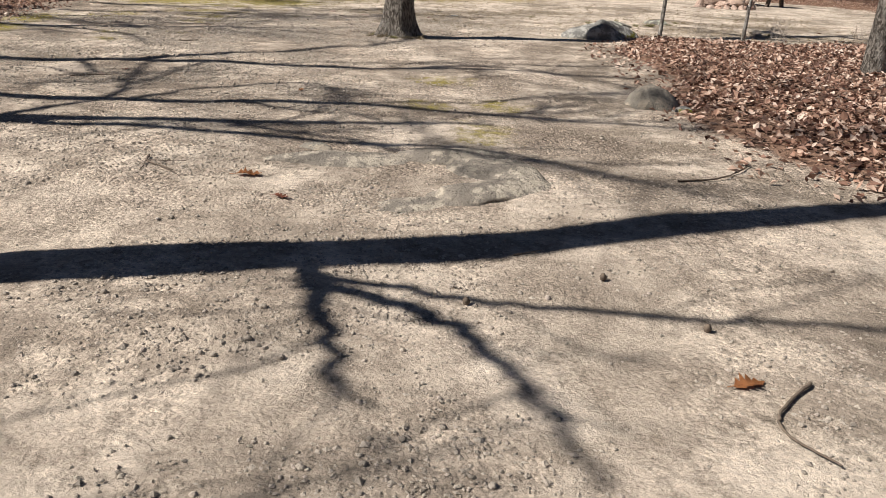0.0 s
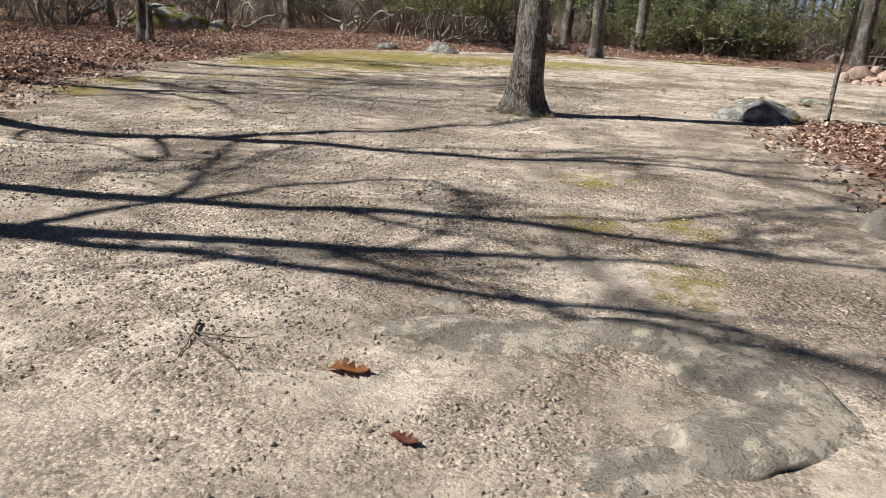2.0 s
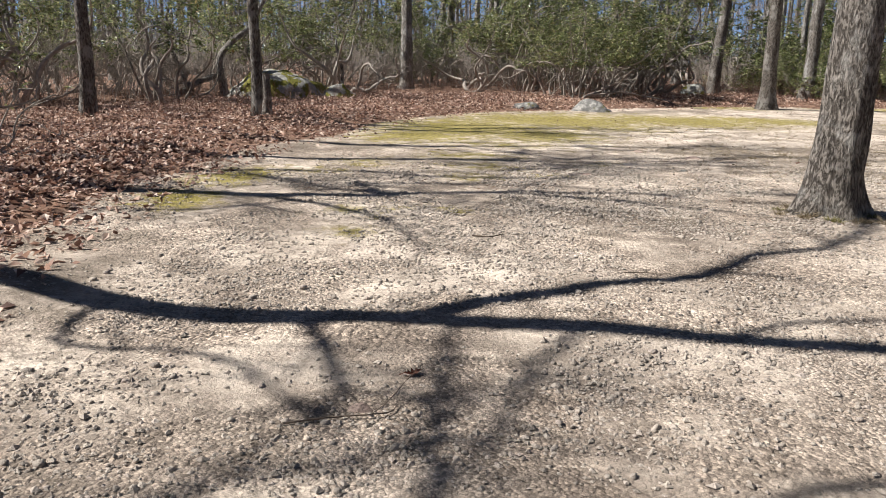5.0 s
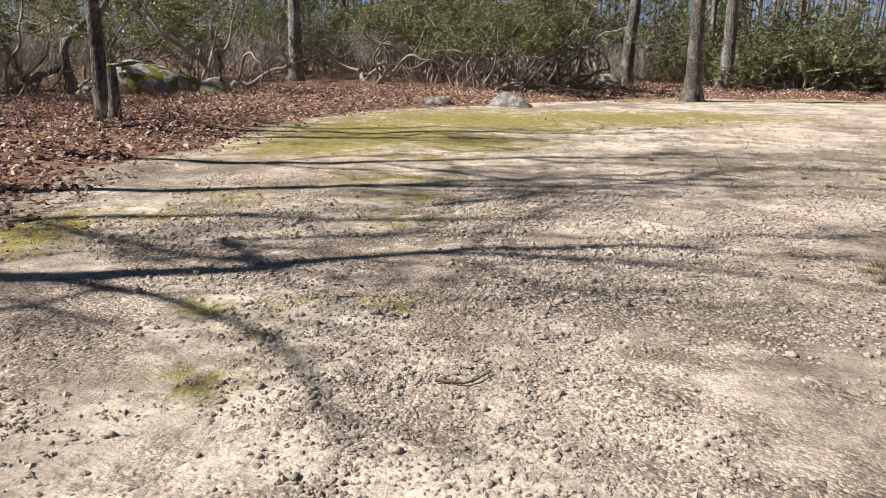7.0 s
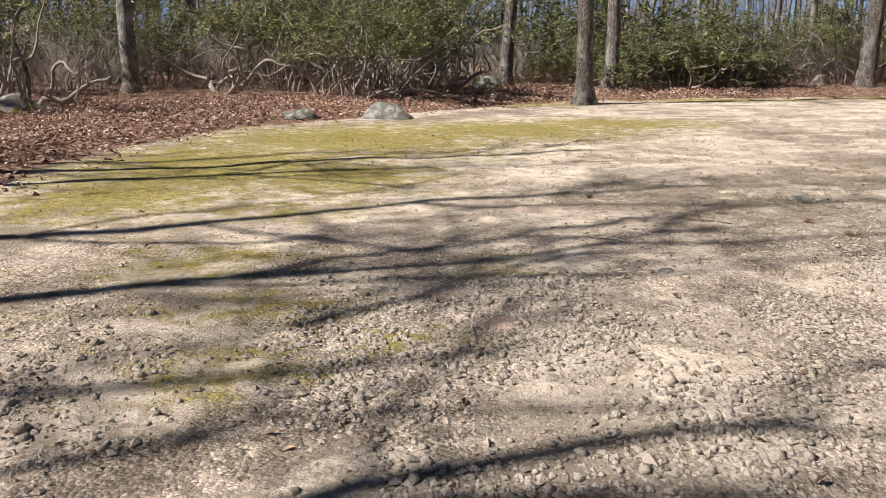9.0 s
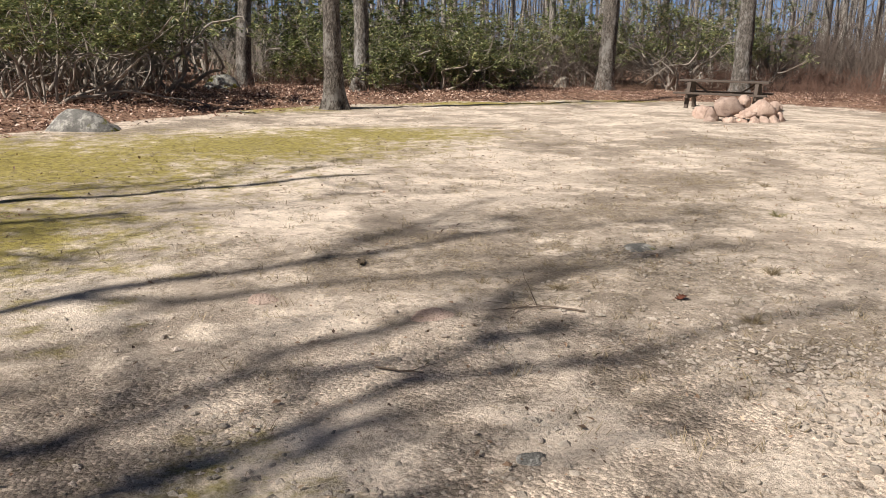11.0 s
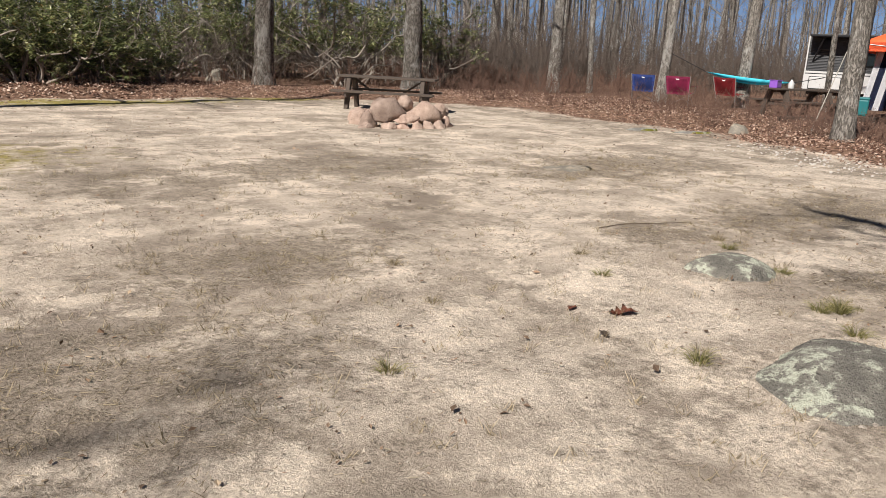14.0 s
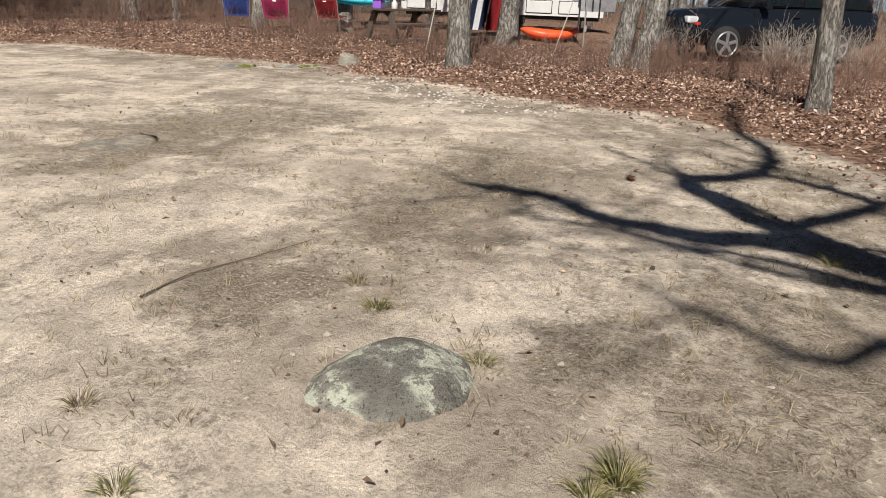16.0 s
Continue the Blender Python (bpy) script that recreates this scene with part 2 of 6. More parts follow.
    brown = k.mix(0.6, k.ramp(k.noise(v, 9, 5, 0.7), [(0.3, (0.06, 0.038, 0.026)), (0.55, (0.19, 0.115, 0.08)), (0.75, (0.36, 0.235, 0.17))]), k.ramp(lv.outputs[1], [(0.2, (0.06, 0.035, 0.025)), (0.8, (0.36, 0.23, 0.16))]))
    c = k.mix(ln, c, brown)
    h = k.math("ADD", k.math("MULTIPLY", k.math("MULTIPLY", grit.outputs[0], -0.9), rocky), k.math("MULTIPLY", fine, 0.5))
    h = k.math("ADD", h, k.math("MULTIPLY", k.math("MULTIPLY", big.outputs[0], -1.6), bigger))
    h = k.math("ADD", h, k.math("MULTIPLY", k.noise(v, 26, 7, 0.75), 1.2))
    h = k.math("ADD", h, k.math("MULTIPLY", k.noise(v, 8, 8, 0.72), 1.5))
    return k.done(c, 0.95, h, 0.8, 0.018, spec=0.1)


def stone_material(name, dark, light, lichen=None, moss=0.0, island=False, vary=False):
    k = Nodes(name)
    v = k.coords()
    c = k.ramp(k.noise(v, 4, 6, 0.65), [(0.3, dark), (0.72, light)])
    speck = k.noise(v, 90, 3)
    c = k.mix(k.step(speck, 0.55, 0.7), c, tuple(x * 0.55 for x in dark))
    if island:
        g = k.node("NewGeometry")
        c = k.mix(0.75, c, k.ramp(g.outputs["Random Per Island"], [(0.0, tuple(x * 0.7 for x in dark)), (0.45, tuple((a + b) / 2 for a, b in zip(dark, light))), (0.8, light), (1.0, (0.5, 0.42, 0.36))]))
    if vary:
        tone = k.ramp(k.node("ObjectInfo").outputs["Random"], [(0.0, (0.7, 0.68, 0.67)), (0.5, (1.0, 0.97, 0.95)), (1.0, (1.15, 1.05, 1.0))])
        c = k.mix(1.0, c, tone, "MULTIPLY")
    if lichen:
        p = k.math("MULTIPLY", k.step(k.noise(v, 9.0, 8, 0.78), 0.49, 0.55), k.step(k.noise(v, 3.4, 4), 0.42, 0.52))
        c = k.mix(k.math("MULTIPLY", p, 0.9), c, lichen)
    if moss:
        p = k.step(k.noise(v, 2.6, 5, 0.6), 0.62 - moss * 0.2, 0.68 - moss * 0.2)
        c = k.mix(p, c, k.ramp(k.noise(v, 30, 3), [(0.3, (0.07, 0.075, 0.015)), (0.7, (0.24, 0.22, 0.04))]))
    h = k.math("ADD", k.noise(v, 14, 8, 0.7), k.math("MULTIPLY", speck, 0.15))
    return k.done(c, 0.9, h, 0.85, 0.05, spec=0.2)


def bark_material(name, dark, light, patch, furrow=1.0):
    k = Nodes(name)
    info = k.node("ObjectInfo")
    off = k.node("Combine" + "XYZ", X=k.math("MULTIPLY", info.outputs["Random"], 40.0))
    base = k.node("VectorMath", i0=k.coords((1, 1, 0.34)), i1=off.outputs[0]).outputs[0]
    soft_warp = k.node("VectorMath", i0=k.node("TexNoise", Vector=base, Scale=14.0, Detail=4.0).outputs[1])
    soft_warp.operation = "SCALE"
    k.set(soft_warp, "Scale", 0.07)
    warp = k.node("VectorMath", i0=base, i1=soft_warp.outputs[0]).outputs[0]
    plate = k.noise(warp, 24 * furrow, 5, 0.62)
    n = k.noise(base, 60, 6, 0.7)
    crack = k.step(plate, 0.43, 0.53)
    c = k.ramp(k.math("ADD", k.math("MULTIPLY", plate, 0.6), k.math("MULTIPLY", n, 0.4)), [(0.36, dark), (0.64, light)])
    c = k.mix(crack, k.mix(0.5, c, tuple(x * 0.35 for x in dark)), c)
    spots = k.step(k.noise(k.node("VectorMath", i0=k.coords((1, 1, 0.6)), i1=off.outputs[0]).outputs[0], 3.4, 6, 0.68), 0.5, 0.62)
    c = k.mix(k.math("MULTIPLY", spots, 0.8), c, patch)
    blots = k.step(k.noise(k.node("VectorMath", i0=k.coords((1, 1, 0.45)), i1=off.outputs[0]).outputs[0], 7.5, 7, 0.72), 0.54, 0.64)
    c = k.mix(k.math("MULTIPLY", blots, 0.5), c, tuple(x * 0.75 for x in dark))
    c = k.mix(k.math("MULTIPLY", info.outputs["Random"], 0.25), c, tuple(x * 0.6 for x in dark))
    h = k.math("ADD", k.math("MULTIPLY", crack, 0.8), k.math("ADD", plate, k.math("MULTIPLY", n, 0.5)))
    return k.done(c, 0.92, h, 1.0, 0.05, spec=0.15)


def leaf_material(name, stops, rough=0.6, thin=0.25, spec=0.3):
    k = Nodes(name)
    g = k.node("NewGeometry")
    c = k.ramp(g.outputs["Random Per Island"], stops)
    c = k.mix(0.35, c, k.mix(1.0, c, k.ramp(k.noise(k.coords(), 24, 4), [(0.3, (0.4, 0.38, 0.36)), (0.7, (1, 1, 1))]), "MULTIPLY"))
    k.done(c, rough, spec=spec)
    if thin:
        out = k.tree.nodes["Material Output"]
        tr = k.node("BsdfTranslucent", Color=c)
        mx = k.node("MixShader", i0=thin, i1=k.bsdf.outputs[0], i2=tr.outputs[0])
        k.tree.links.new(mx.outputs[0], out.inputs[0])
    return k.mat


def plain_material(name, color, rough=0.6, metal=0.0, vary=0.25, scale=8, spec=0.4, bump=0.0, stretch=(1, 1, 1)):
    k = Nodes(name)
    v = k.coords(stretch)
    n = k.noise(v, scale, 6, 0.65)
    c = k.mix(k.step(n, 0.35, 0.75), color, tuple(x * (1 - vary) for x in color))
    c = k.mix(k.step(k.noise(v, scale * 6, 4), 0.55, 0.8), c, tuple(x * (1 - vary * 0.7) for x in color))
    return k.done(c, rough, n if bump else None, bump, 0.01, metal, spec)


M_GROUND = ground_material()
M_PEBBLE = stone_material("pebbles", (0.31, 0.27, 0.225), (0.53, 0.465, 0.385), island=True)
M_ROCK = stone_material("grey_rock", (0.19, 0.172, 0.142), (0.36, 0.33, 0.275), lichen=(0.42, 0.36, 0.28))
M_WHITE_STONE = stone_material("white_pebbles", (0.5, 0.46, 0.42), (0.74, 0.7, 0.65), island=False)
M_LEDGE = stone_material("bedrock", (0.17, 0.15, 0.125), (0.36, 0.32, 0.265), lichen=(0.5, 0.44, 0.35))
M_ROCK_LICHEN = stone_material("lichen_rock", (0.11, 0.104, 0.09), (0.3, 0.28, 0.24), lichen=(0.52, 0.54, 0.43))
M_ROCK_MOSS = stone_material("mossy_rock", (0.16, 0.155, 0.14), (0.33, 0.32, 0.29), lichen=(0.4, 0.41, 0.36), moss=0.5)
M_ROCK_MOSSY = stone_material("moss_covered_rock", (0.16, 0.155, 0.14), (0.4, 0.39, 0.35), lichen=(0.45, 0.45, 0.38), moss=0.7)
M_ROCK_BLUE = stone_material("blue_grey_rock", (0.10, 0.098, 0.09), (0.26, 0.252, 0.23), lichen=(0.4, 0.39, 0.35), moss=0.1)
M_RING = stone_material("fire_ring_granite", (0.33, 0.245, 0.2), (0.62, 0.5, 0.42), vary=True)
M_OAK = bark_material("oak_bark", (0.09, 0.075, 0.062), (0.36, 0.325, 0.28), (0.44, 0.42, 0.38), 1.7)
M_PALE = bark_material("pale_bark", (0.2, 0.18, 0.155), (0.46, 0.425, 0.375), (0.56, 0.54, 0.5), 1.3)
M_GREYB = bark_material("grey_bark", (0.125, 0.112, 0.096), (0.34, 0.31, 0.27), (0.46, 0.45, 0.42), 1.3)
M_TWIG = plain_material("twig_bark", (0.27, 0.24, 0.21), 0.9, vary=0.4, scale=9, spec=0.15)
M_LAUREL_STEM = plain_material("laurel_stem", (0.3, 0.265, 0.225), 0.9, vary=0.4, scale=9, spec=0.15)
M_BRUSH = plain_material("dry_brush", (0.42, 0.37, 0.32), 0.9, vary=0.4, scale=9, spec=0.15)
M_BRUSH_DARK = plain_material("dark_dry_brush", (0.155, 0.125, 0.104), 0.9, vary=0.4, scale=9, spec=0.15)
M_BRUSH_RED = plain_material("red_brown_brush", (0.2, 0.125, 0.095), 0.9, vary=0.4, scale=9, spec=0.15)
M_LITTER = leaf_material("dead_oak_leaves", [(0.0, (0.07, 0.036, 0.026)), (0.3, (0.22, 0.12, 0.085)), (0.55, (0.47, 0.295, 0.215)), (0.8, (0.65, 0.48, 0.375)), (1.0, (0.8, 0.66, 0.55))], 0.65)
M_LONE_LEAF = plain_material("tan_oak_leaf", (0.44, 0.19, 0.075), 0.6, vary=0.5, scale=30, bump=0.3)
M_RUST_LEAF = plain_material("rusty_leaf", (0.26, 0.10, 0.06), 0.65, vary=0.5, scale=30, bump=0.3)
# random leaf tones, spread wider to paint in sunlit leaves and a shaded inside
M_LAUREL = leaf_material("laurel_leaves", [(0.0, (0.05, 0.065, 0.022)), (0.35, (0.12, 0.15, 0.055)), (0.7, (0.26, 0.3, 0.115)), (0.93, (0.5, 0.5, 0.25)), (1.0, (0.30, 0.2, 0.07))], 0.36, 0.3, 0.55)
M_STRAW = leaf_material("dry_grass_bits", [(0.0, (0.14, 0.105, 0.06)), (0.5, (0.31, 0.25, 0.155)), (1.0, (0.46, 0.38, 0.25))], 0.8, 0.1)
M_GRASS = leaf_material("grass_tuft", [(0.0, (0.12, 0.125, 0.035)), (0.5, (0.27, 0.255, 0.09)), (1.0, (0.5, 0.42, 0.23))], 0.5, 0.25)
M_TABLE = plain_material("weathered_table_wood", (0.1, 0.078, 0.062), 0.85, vary=0.5, scale=10, bump=0.5, stretch=(1.5, 12, 12))
M_STICK = plain_material("grey_stick", (0.15, 0.115, 0.085), 0.85, vary=0.5, scale=40, bump=0.4)

# ---- ground ----
CLEARING = [(-5.4, -6), (-5.5, 5.0), (-5.7, 6.8), (-6.5, 8.4), (-7.2, 10.2), (-8.0, 12.8), (-8.4, 16), (-8.0, 18.5), (-8.2, 20.5), (-7.9, 23), (-6.8, 26),
            (-4.4, 28.1), (-1.6, 31), (0.8, 33), (5, 34.2), (10, 34.6), (13.5, 33.6), (15.6, 31), (15.3, 27.5), (15, 24.8), (13.6, 21.8), (12.6, 20),
            (12.0, 18.3), (11, 17.3), (9.3, 16.4), (7, 15.2), (5, 14.9), (3.3, 15.2), (2.7, 12.4), (2.85, 10), (2.25, 7.9), (2.35, 6.7), (2.75, 5.6), (3.6, 4.6), (6, 3), (6, -6)]


def clearing_distance(x, y):
    """Metres outside the bare clearing (negative inside)."""
    best, inside = np.full(np.shape(x), 1e9), np.zeros(np.shape(x), bool)
    n = len(CLEARING)
    for i in range(n):
        ax, ay = CLEARING[i]
        bx, by = CLEARING[(i + 1) % n]
        ex, ey = bx - ax, by - ay
        t = np.clip(((x - ax) * ex + (y - ay) * ey) / (ex * ex + ey * ey), 0, 1)
        best = np.minimum(best, np.hypot(x - ax - t * ex, y - ay - t * ey))
        if ay != by:
            inside ^= ((ay > y) != (by > y)) & (x < ex * (y - ay) / ey + ax)
    return np.where(inside, -best, best)


def smooth01(v):
    v = np.clip(v, 0, 1)
    return v * v * (3 - 2 * v)


def waves(x, y):
    """Gentle unevenness of trodden ground."""
    return 0.018 * np.sin(x * 1.7 + 0.6 * np.sin(y * 0.9)) * np.cos(y * 1.3 + 0.8 * np.sin(x * 0.7)) + 0.008 * np.sin(x * 4.3 + y * 2.1) * np.sin(y * 5.1 - x * 1.2)


def ground_height(x, y):
    x, y = np.asarray(x, float), np.asarray(y, float)
    d = clearing_distance(x, y)
    near = smooth01((12.5 - y) / 3) * smooth01(-x / 2)
    rise = (0.12 + 0.38 * near) * smooth01(d / 1.7) + 0.0 * d
    rough = smooth01(d / 0.8) * 0.04 * np.sin(x * 2.9 + y) * np.sin(y * 3.3 - x)
    return waves(x, y) * smooth01((60 - np.hypot(x, y - 15)) / 20) + rise + rough


def gz(x, y):
    return float(ground_height(np.array([x]), np.array([y]))[0])


MOSS = [(-6.6, 18.9, 1.5, 1.5), (-6.2, 21.0, 2.4, 3.4), (-4.6, 23.8, 3.4, 3.2), (-2.0, 25.2, 3.2, 2.4), (0.3, 26.2, 2.6, 1.5), (-4.6, 20.0, 1.6, 1.5), (5.5, 33.4, 3.6, 0.8), (11.0, 34.2, 3, 0.6), (-1.2, 32, 2.5, 1.4), (-7.25, 13.5, 0.6, 0.85), (-7.0, 12.0, 0.5, 0.55)]
FAINT_MOSS = [(0.3, 6.3, 0.36, 0.7), (0.45, 7.6, 0.42, 0.45), (-0.1, 8.9, 0.5, 0.5), (-0.2, 7.4, 0.35, 0.4), (-5.2, 12.1, 0.5, 0.5), (-4.9, 11.2, 0.4, 0.35), (-4.6, 14.6, 0.9, 0.6), (-3.9, 14.9, 0.6, 0.4), (-5.2, 16.4, 1.3, 0.8), (-6.3, 15.2, 0.8, 0.7), (-3.2, 16.2, 0.5, 0.5), (-4.9, 18.2, 1.6, 1.0), (-4.75, 12.3, 0.35, 0.3), (-4.35, 12.35, 0.4, 0.3), (-6.6, 14.2, 0.9, 0.6), (-4.6, 15.4, 1.0, 0.5)]
THATCH = [(5.4, 17.5, 1.1, 1.1), (6.6, 16.9, 1.4, 0.8), (5.35, 19.9, 0.6, 0.45), (0.8, 19.6, 1.6, 0.8), (-0.3, 18.0, 1.3, 0.9), (-1.6, 18.6, 1.5, 0.9), (7.5, 19.6, 1.8, 0.7), (0.2, 16.5, 1.4, 0.6), (2.4, 20.8, 1.2, 0.6), (-3.2, 13.0, 1.2, 0.9), (9.0, 22.5, 2.6, 1.2), (4.5, 24.0, 2.6, 1.0)]


def ground_zones(x, y):
    d = clearing_distance(x, y)
    litter = smooth01(d / 0.9 + 0.5)
    moss = np.zeros(np.shape(x))
    for cx, cy, rx, ry in MOSS:
        moss = np.maximum(moss, 1.0 - 0.62 * np.hypot((x - cx) / rx, (y - cy) / ry))
    for cx, cy, rx, ry in FAINT_MOSS:
        moss = np.maximum(moss, 0.67 - 0.45 * np.hypot((x - cx) / rx, (y - cy) / ry))
    moss = np.clip(moss, 0, 1)
    thatch = 0.30 * smooth01((y - 14.5) / 3) * smooth01((x + 5) / 3)
    for cx, cy, rx, ry in THATCH:
        thatch = np.maximum(thatch, 1.0 - 0.55 * np.hypot((x - cx) / rx, (y - cy) / ry))
    thatch = np.maximum(thatch, 0.66 * smooth01(1 - np.abs(d + 1.0) / 2.4) * smooth01((y - 12) / 6))
    thatch = np.maximum(thatch, 0.62 * smooth01(1 - np.abs(d + 0.7) / 1.3))
    stony = np.maximum(1.0 * smooth01((15.5 - y) / 2.5), 0.9 * smooth01((18.3 - y) / 2) * smooth01((0.2 - x) / 1.6)) * smooth01((24 - np.hypot(x, y)) / 6) * (0.4 + 0.6 * smooth01((y - 3.0) / 3))
    return litter, moss, thatch, stony


def grown(first, last, step, reach, rate=1.16):
    out, s = [last], step
    while out[-1] < reach:
        s *= rate
        out.append(out[-1] + s)
    neg, s = [first], step
    while neg[-1] > -reach:
        s *= rate
        neg.append(neg[-1] - s)
    return np.array(sorted(neg[1:]) + list(np.arange(first, last, step)) + out)


def build_ground():
    xs, ys = grown(-9.0, 9.5, 0.085, 900), grown(-1.0, 33.0, 0.085, 900)
    gx, gy = np.meshgrid(xs, ys)
    x, y = gx.ravel(), gy.ravel()
    z = ground_height(x, y)
    near = (np.abs(x) < 11) & (y > -2) & (y < 34)
    lump = np.zeros(len(x))
    lump[near] = np.random.default_rng(3).normal(0, 0.0028, near.sum())
    z = z + lump
    nx, ny = len(xs), len(ys)
    idx = np.arange(nx * ny).reshape(ny, nx)
    quads = np.stack([idx[:-1, :-1], idx[:-1, 1:], idx[1:, 1:], idx[1:, :-1]], -1).reshape(-1, 4)
    me = mesh_of("ground", np.stack([x, y, z], 1), quads, M_GROUND)
    attr = me.attributes.new("zones", "FLOAT_COLOR", "POINT")
    li, mo, th, st = ground_zones(x, y)
    attr.data.foreach_set("color", np.stack([li, mo, th, st], 1).astype(np.float32).ravel())
    tagged(put("ground", me), "pale sandy gravel ground with moss and leaf litter", "ground", kind="structure")


build_ground()

# ---- trees ----


def over(x, y, h):
    """The place at height h whose shadow falls on the ground at x, y."""
    return (x - UX * h / TAN, y - UY * h / TAN, h)


def branch_line(gen, start, way, length, bend=0.28, n=7, lift=0.06):
    p, d = np.array(start, float), np.array(way, float)
    d /= np.linalg.norm(d)
    out = [p.copy()]
    for _ in range(n - 1):
        d = d + gen.normal(0, bend, 3) + np.array([0, 0, lift])
        d /= np.linalg.norm(d)
        p = p + d * length / (n - 1)
        out.append(p.copy())
    return np.array(out)


def twigs_on(gen, heap, line, r, count, length, depth):
    """Side shoots along a branch, forking again."""
    for _ in range(count):
        k = gen.uniform(0.25, 1.0) * (len(line) - 1)
        i = min(int(k), len(line) - 2)
        p = line[i] + (k - i) * (line[i + 1] - line[i])
        d = (line[i + 1] - line[i])
        d = d / (np.linalg.norm(d) + 1e-9) + gen.normal(0, 0.75, 3) + np.array([0, 0, 0.15])
        L = length * gen.uniform(0.5, 1.2)
        sub = branch_line(gen, p, d, L, 0.25, 5)
        rr = r * gen.uniform(0.4, 0.65)
        rad = np.linspace(rr, max(rr * 0.35, 0.004), 5)
        prisms(heap, sub[:-1], sub[1:], rad[:-1], rad[1:])
        if depth > 0:
            twigs_on(gen, heap, sub, rr * 0.75, 3 + depth, L * 0.55, depth - 1)


def tree(name, base, spine, r0, r1, bark, label, seed, limbs=(), extra=7, spread=3.2, first=4.5, flare=0.5, sides=14, twig=7, depth=1, group="", shoot=1.0):
    """A bare tree: trunk through spine, given limbs [(points, r0, r1)], and extra limbs of its own."""
    gen = np.random.default_rng(seed)
    bx, by = base
    bz = gz(bx, by) - 0.04
    root = thing(name, Matrix.Translation((bx, by, bz)), label, "tree", group)
    org = np.array([bx, by, bz])
    line = spline([np.array((bx, by, bz))] + [np.array(p) for p in spine], 40)
    # rings lie closer together near the foot
    s = np.concatenate([np.linspace(0, 0.14, 16), np.linspace(0.16, 1, 30)])
    pts = np.stack([np.interp(s * 39, np.arange(40), line[:, k]) for k in range(3)], 1) - org
    rad = r0 + (r1 - r0) * s ** 0.9
    v, q = tube(pts, rad, sides, 0.16, flare, seed)
    put("trunk", mesh_of("trunk", v, q, bark), root)
    crown = Heap()
    for points, a, b in limbs:
        ln = spline(points, 6 * len(points)) - org
        ln[1:-1] += gen.normal(0, 0.012, ln[1:-1].shape)
        v, q = tube(ln, np.linspace(a, b, len(ln)), 8, 0.12, 0, seed)
        put("limb", mesh_of("limb", v, q, bark), root)
        twigs_on(gen, crown, ln, max(b, 0.012) * shoot, twig, 1.0 + 0.35 * (shoot > 1), depth)
    height = pts[-1][2]
    for i in range(extra):
        z = first + (height - first) * (i + gen.uniform(0, 0.8)) / extra
        k = int(np.argmin(np.abs(pts[:, 2] - z)))
        a = gen.uniform(0, 2 * math.pi)
        L = spread * (1.15 - 0.6 * (z - first) / max(height - first, 1)) * gen.uniform(0.7, 1.2)
        ln = branch_line(gen, pts[k], (math.cos(a), math.sin(a), gen.uniform(0.25, 0.9)), L, 0.2, 8)
        rr = max(rad[k] * gen.uniform(0.3, 0.5), 0.018)
        v, q = tube(ln, np.linspace(rr, 0.012, 8), 6, 0.0, 0, seed)
        put("limb", mesh_of("limb", v, q, bark), root)
        twigs_on(gen, crown, ln, 0.02 * shoot, twig + 2, L * 0.4, depth)
    if crown.n:
        put("crown", crown.mesh("crown", M_TWIG), root)["kind"] = "stuff"
    return root


def upright(base, height, lean=(0, 0), seed=0, wob=0.12):
    gen = np.random.default_rng(seed)
    out = []
    for f in (0.12, 0.3, 0.55, 0.8, 1.0):
        out.append((base[0] + lean[0] * f * height + gen.normal(0, wob) * f, base[1] + lean[1] * f * height + gen.normal(0, wob) * f, f * height))
    return out


def shade(points, h0, h1):
    n = len(points)
    return [over(x, y, h0 + (h1 - h0) * i / (n - 1)) for i, (x, y) in enumerate(points)]


# the oak in the clearing, leaning
tree("oak_tree", (-0.92, 13.41), [(-0.92, 13.41, 0.5), (-0.9, 13.43, 1.2), (-0.88, 13.52, 2.4), (-0.72, 14.1, 4.4), over(6.6, 16.75, 6.5)], 0.235, 0.13, M_OAK,
     "leaning dark oak with furrowed bark standing in the sandy clearing", 11,
     limbs=[(shade([(6.6, 16.75), (7.15, 17.5), (7.05, 17.95), (7.2, 18.5), (7.6, 19.0), (7.7, 19.6)], 6.5, 8.6), 0.165, 0.045),
            (shade([(6.7, 16.8), (7.4, 17.45), (7.9, 17.75), (8.6, 18.1), (9.1, 17.6), (10.1, 17.4), (11.4, 17.65), (13.3, 17.75)], 6.5, 12.2), 0.16, 0.045),
            (shade([(7.5, 17.5), (8.0, 17.1), (8.5, 16.8), (9.0, 17.2), (9.15, 17.6)], 7.0, 8.6), 0.09, 0.045)],
     extra=6, first=6.0, spread=3.0, flare=0.8, sides=28, twig=7, shoot=1.4)

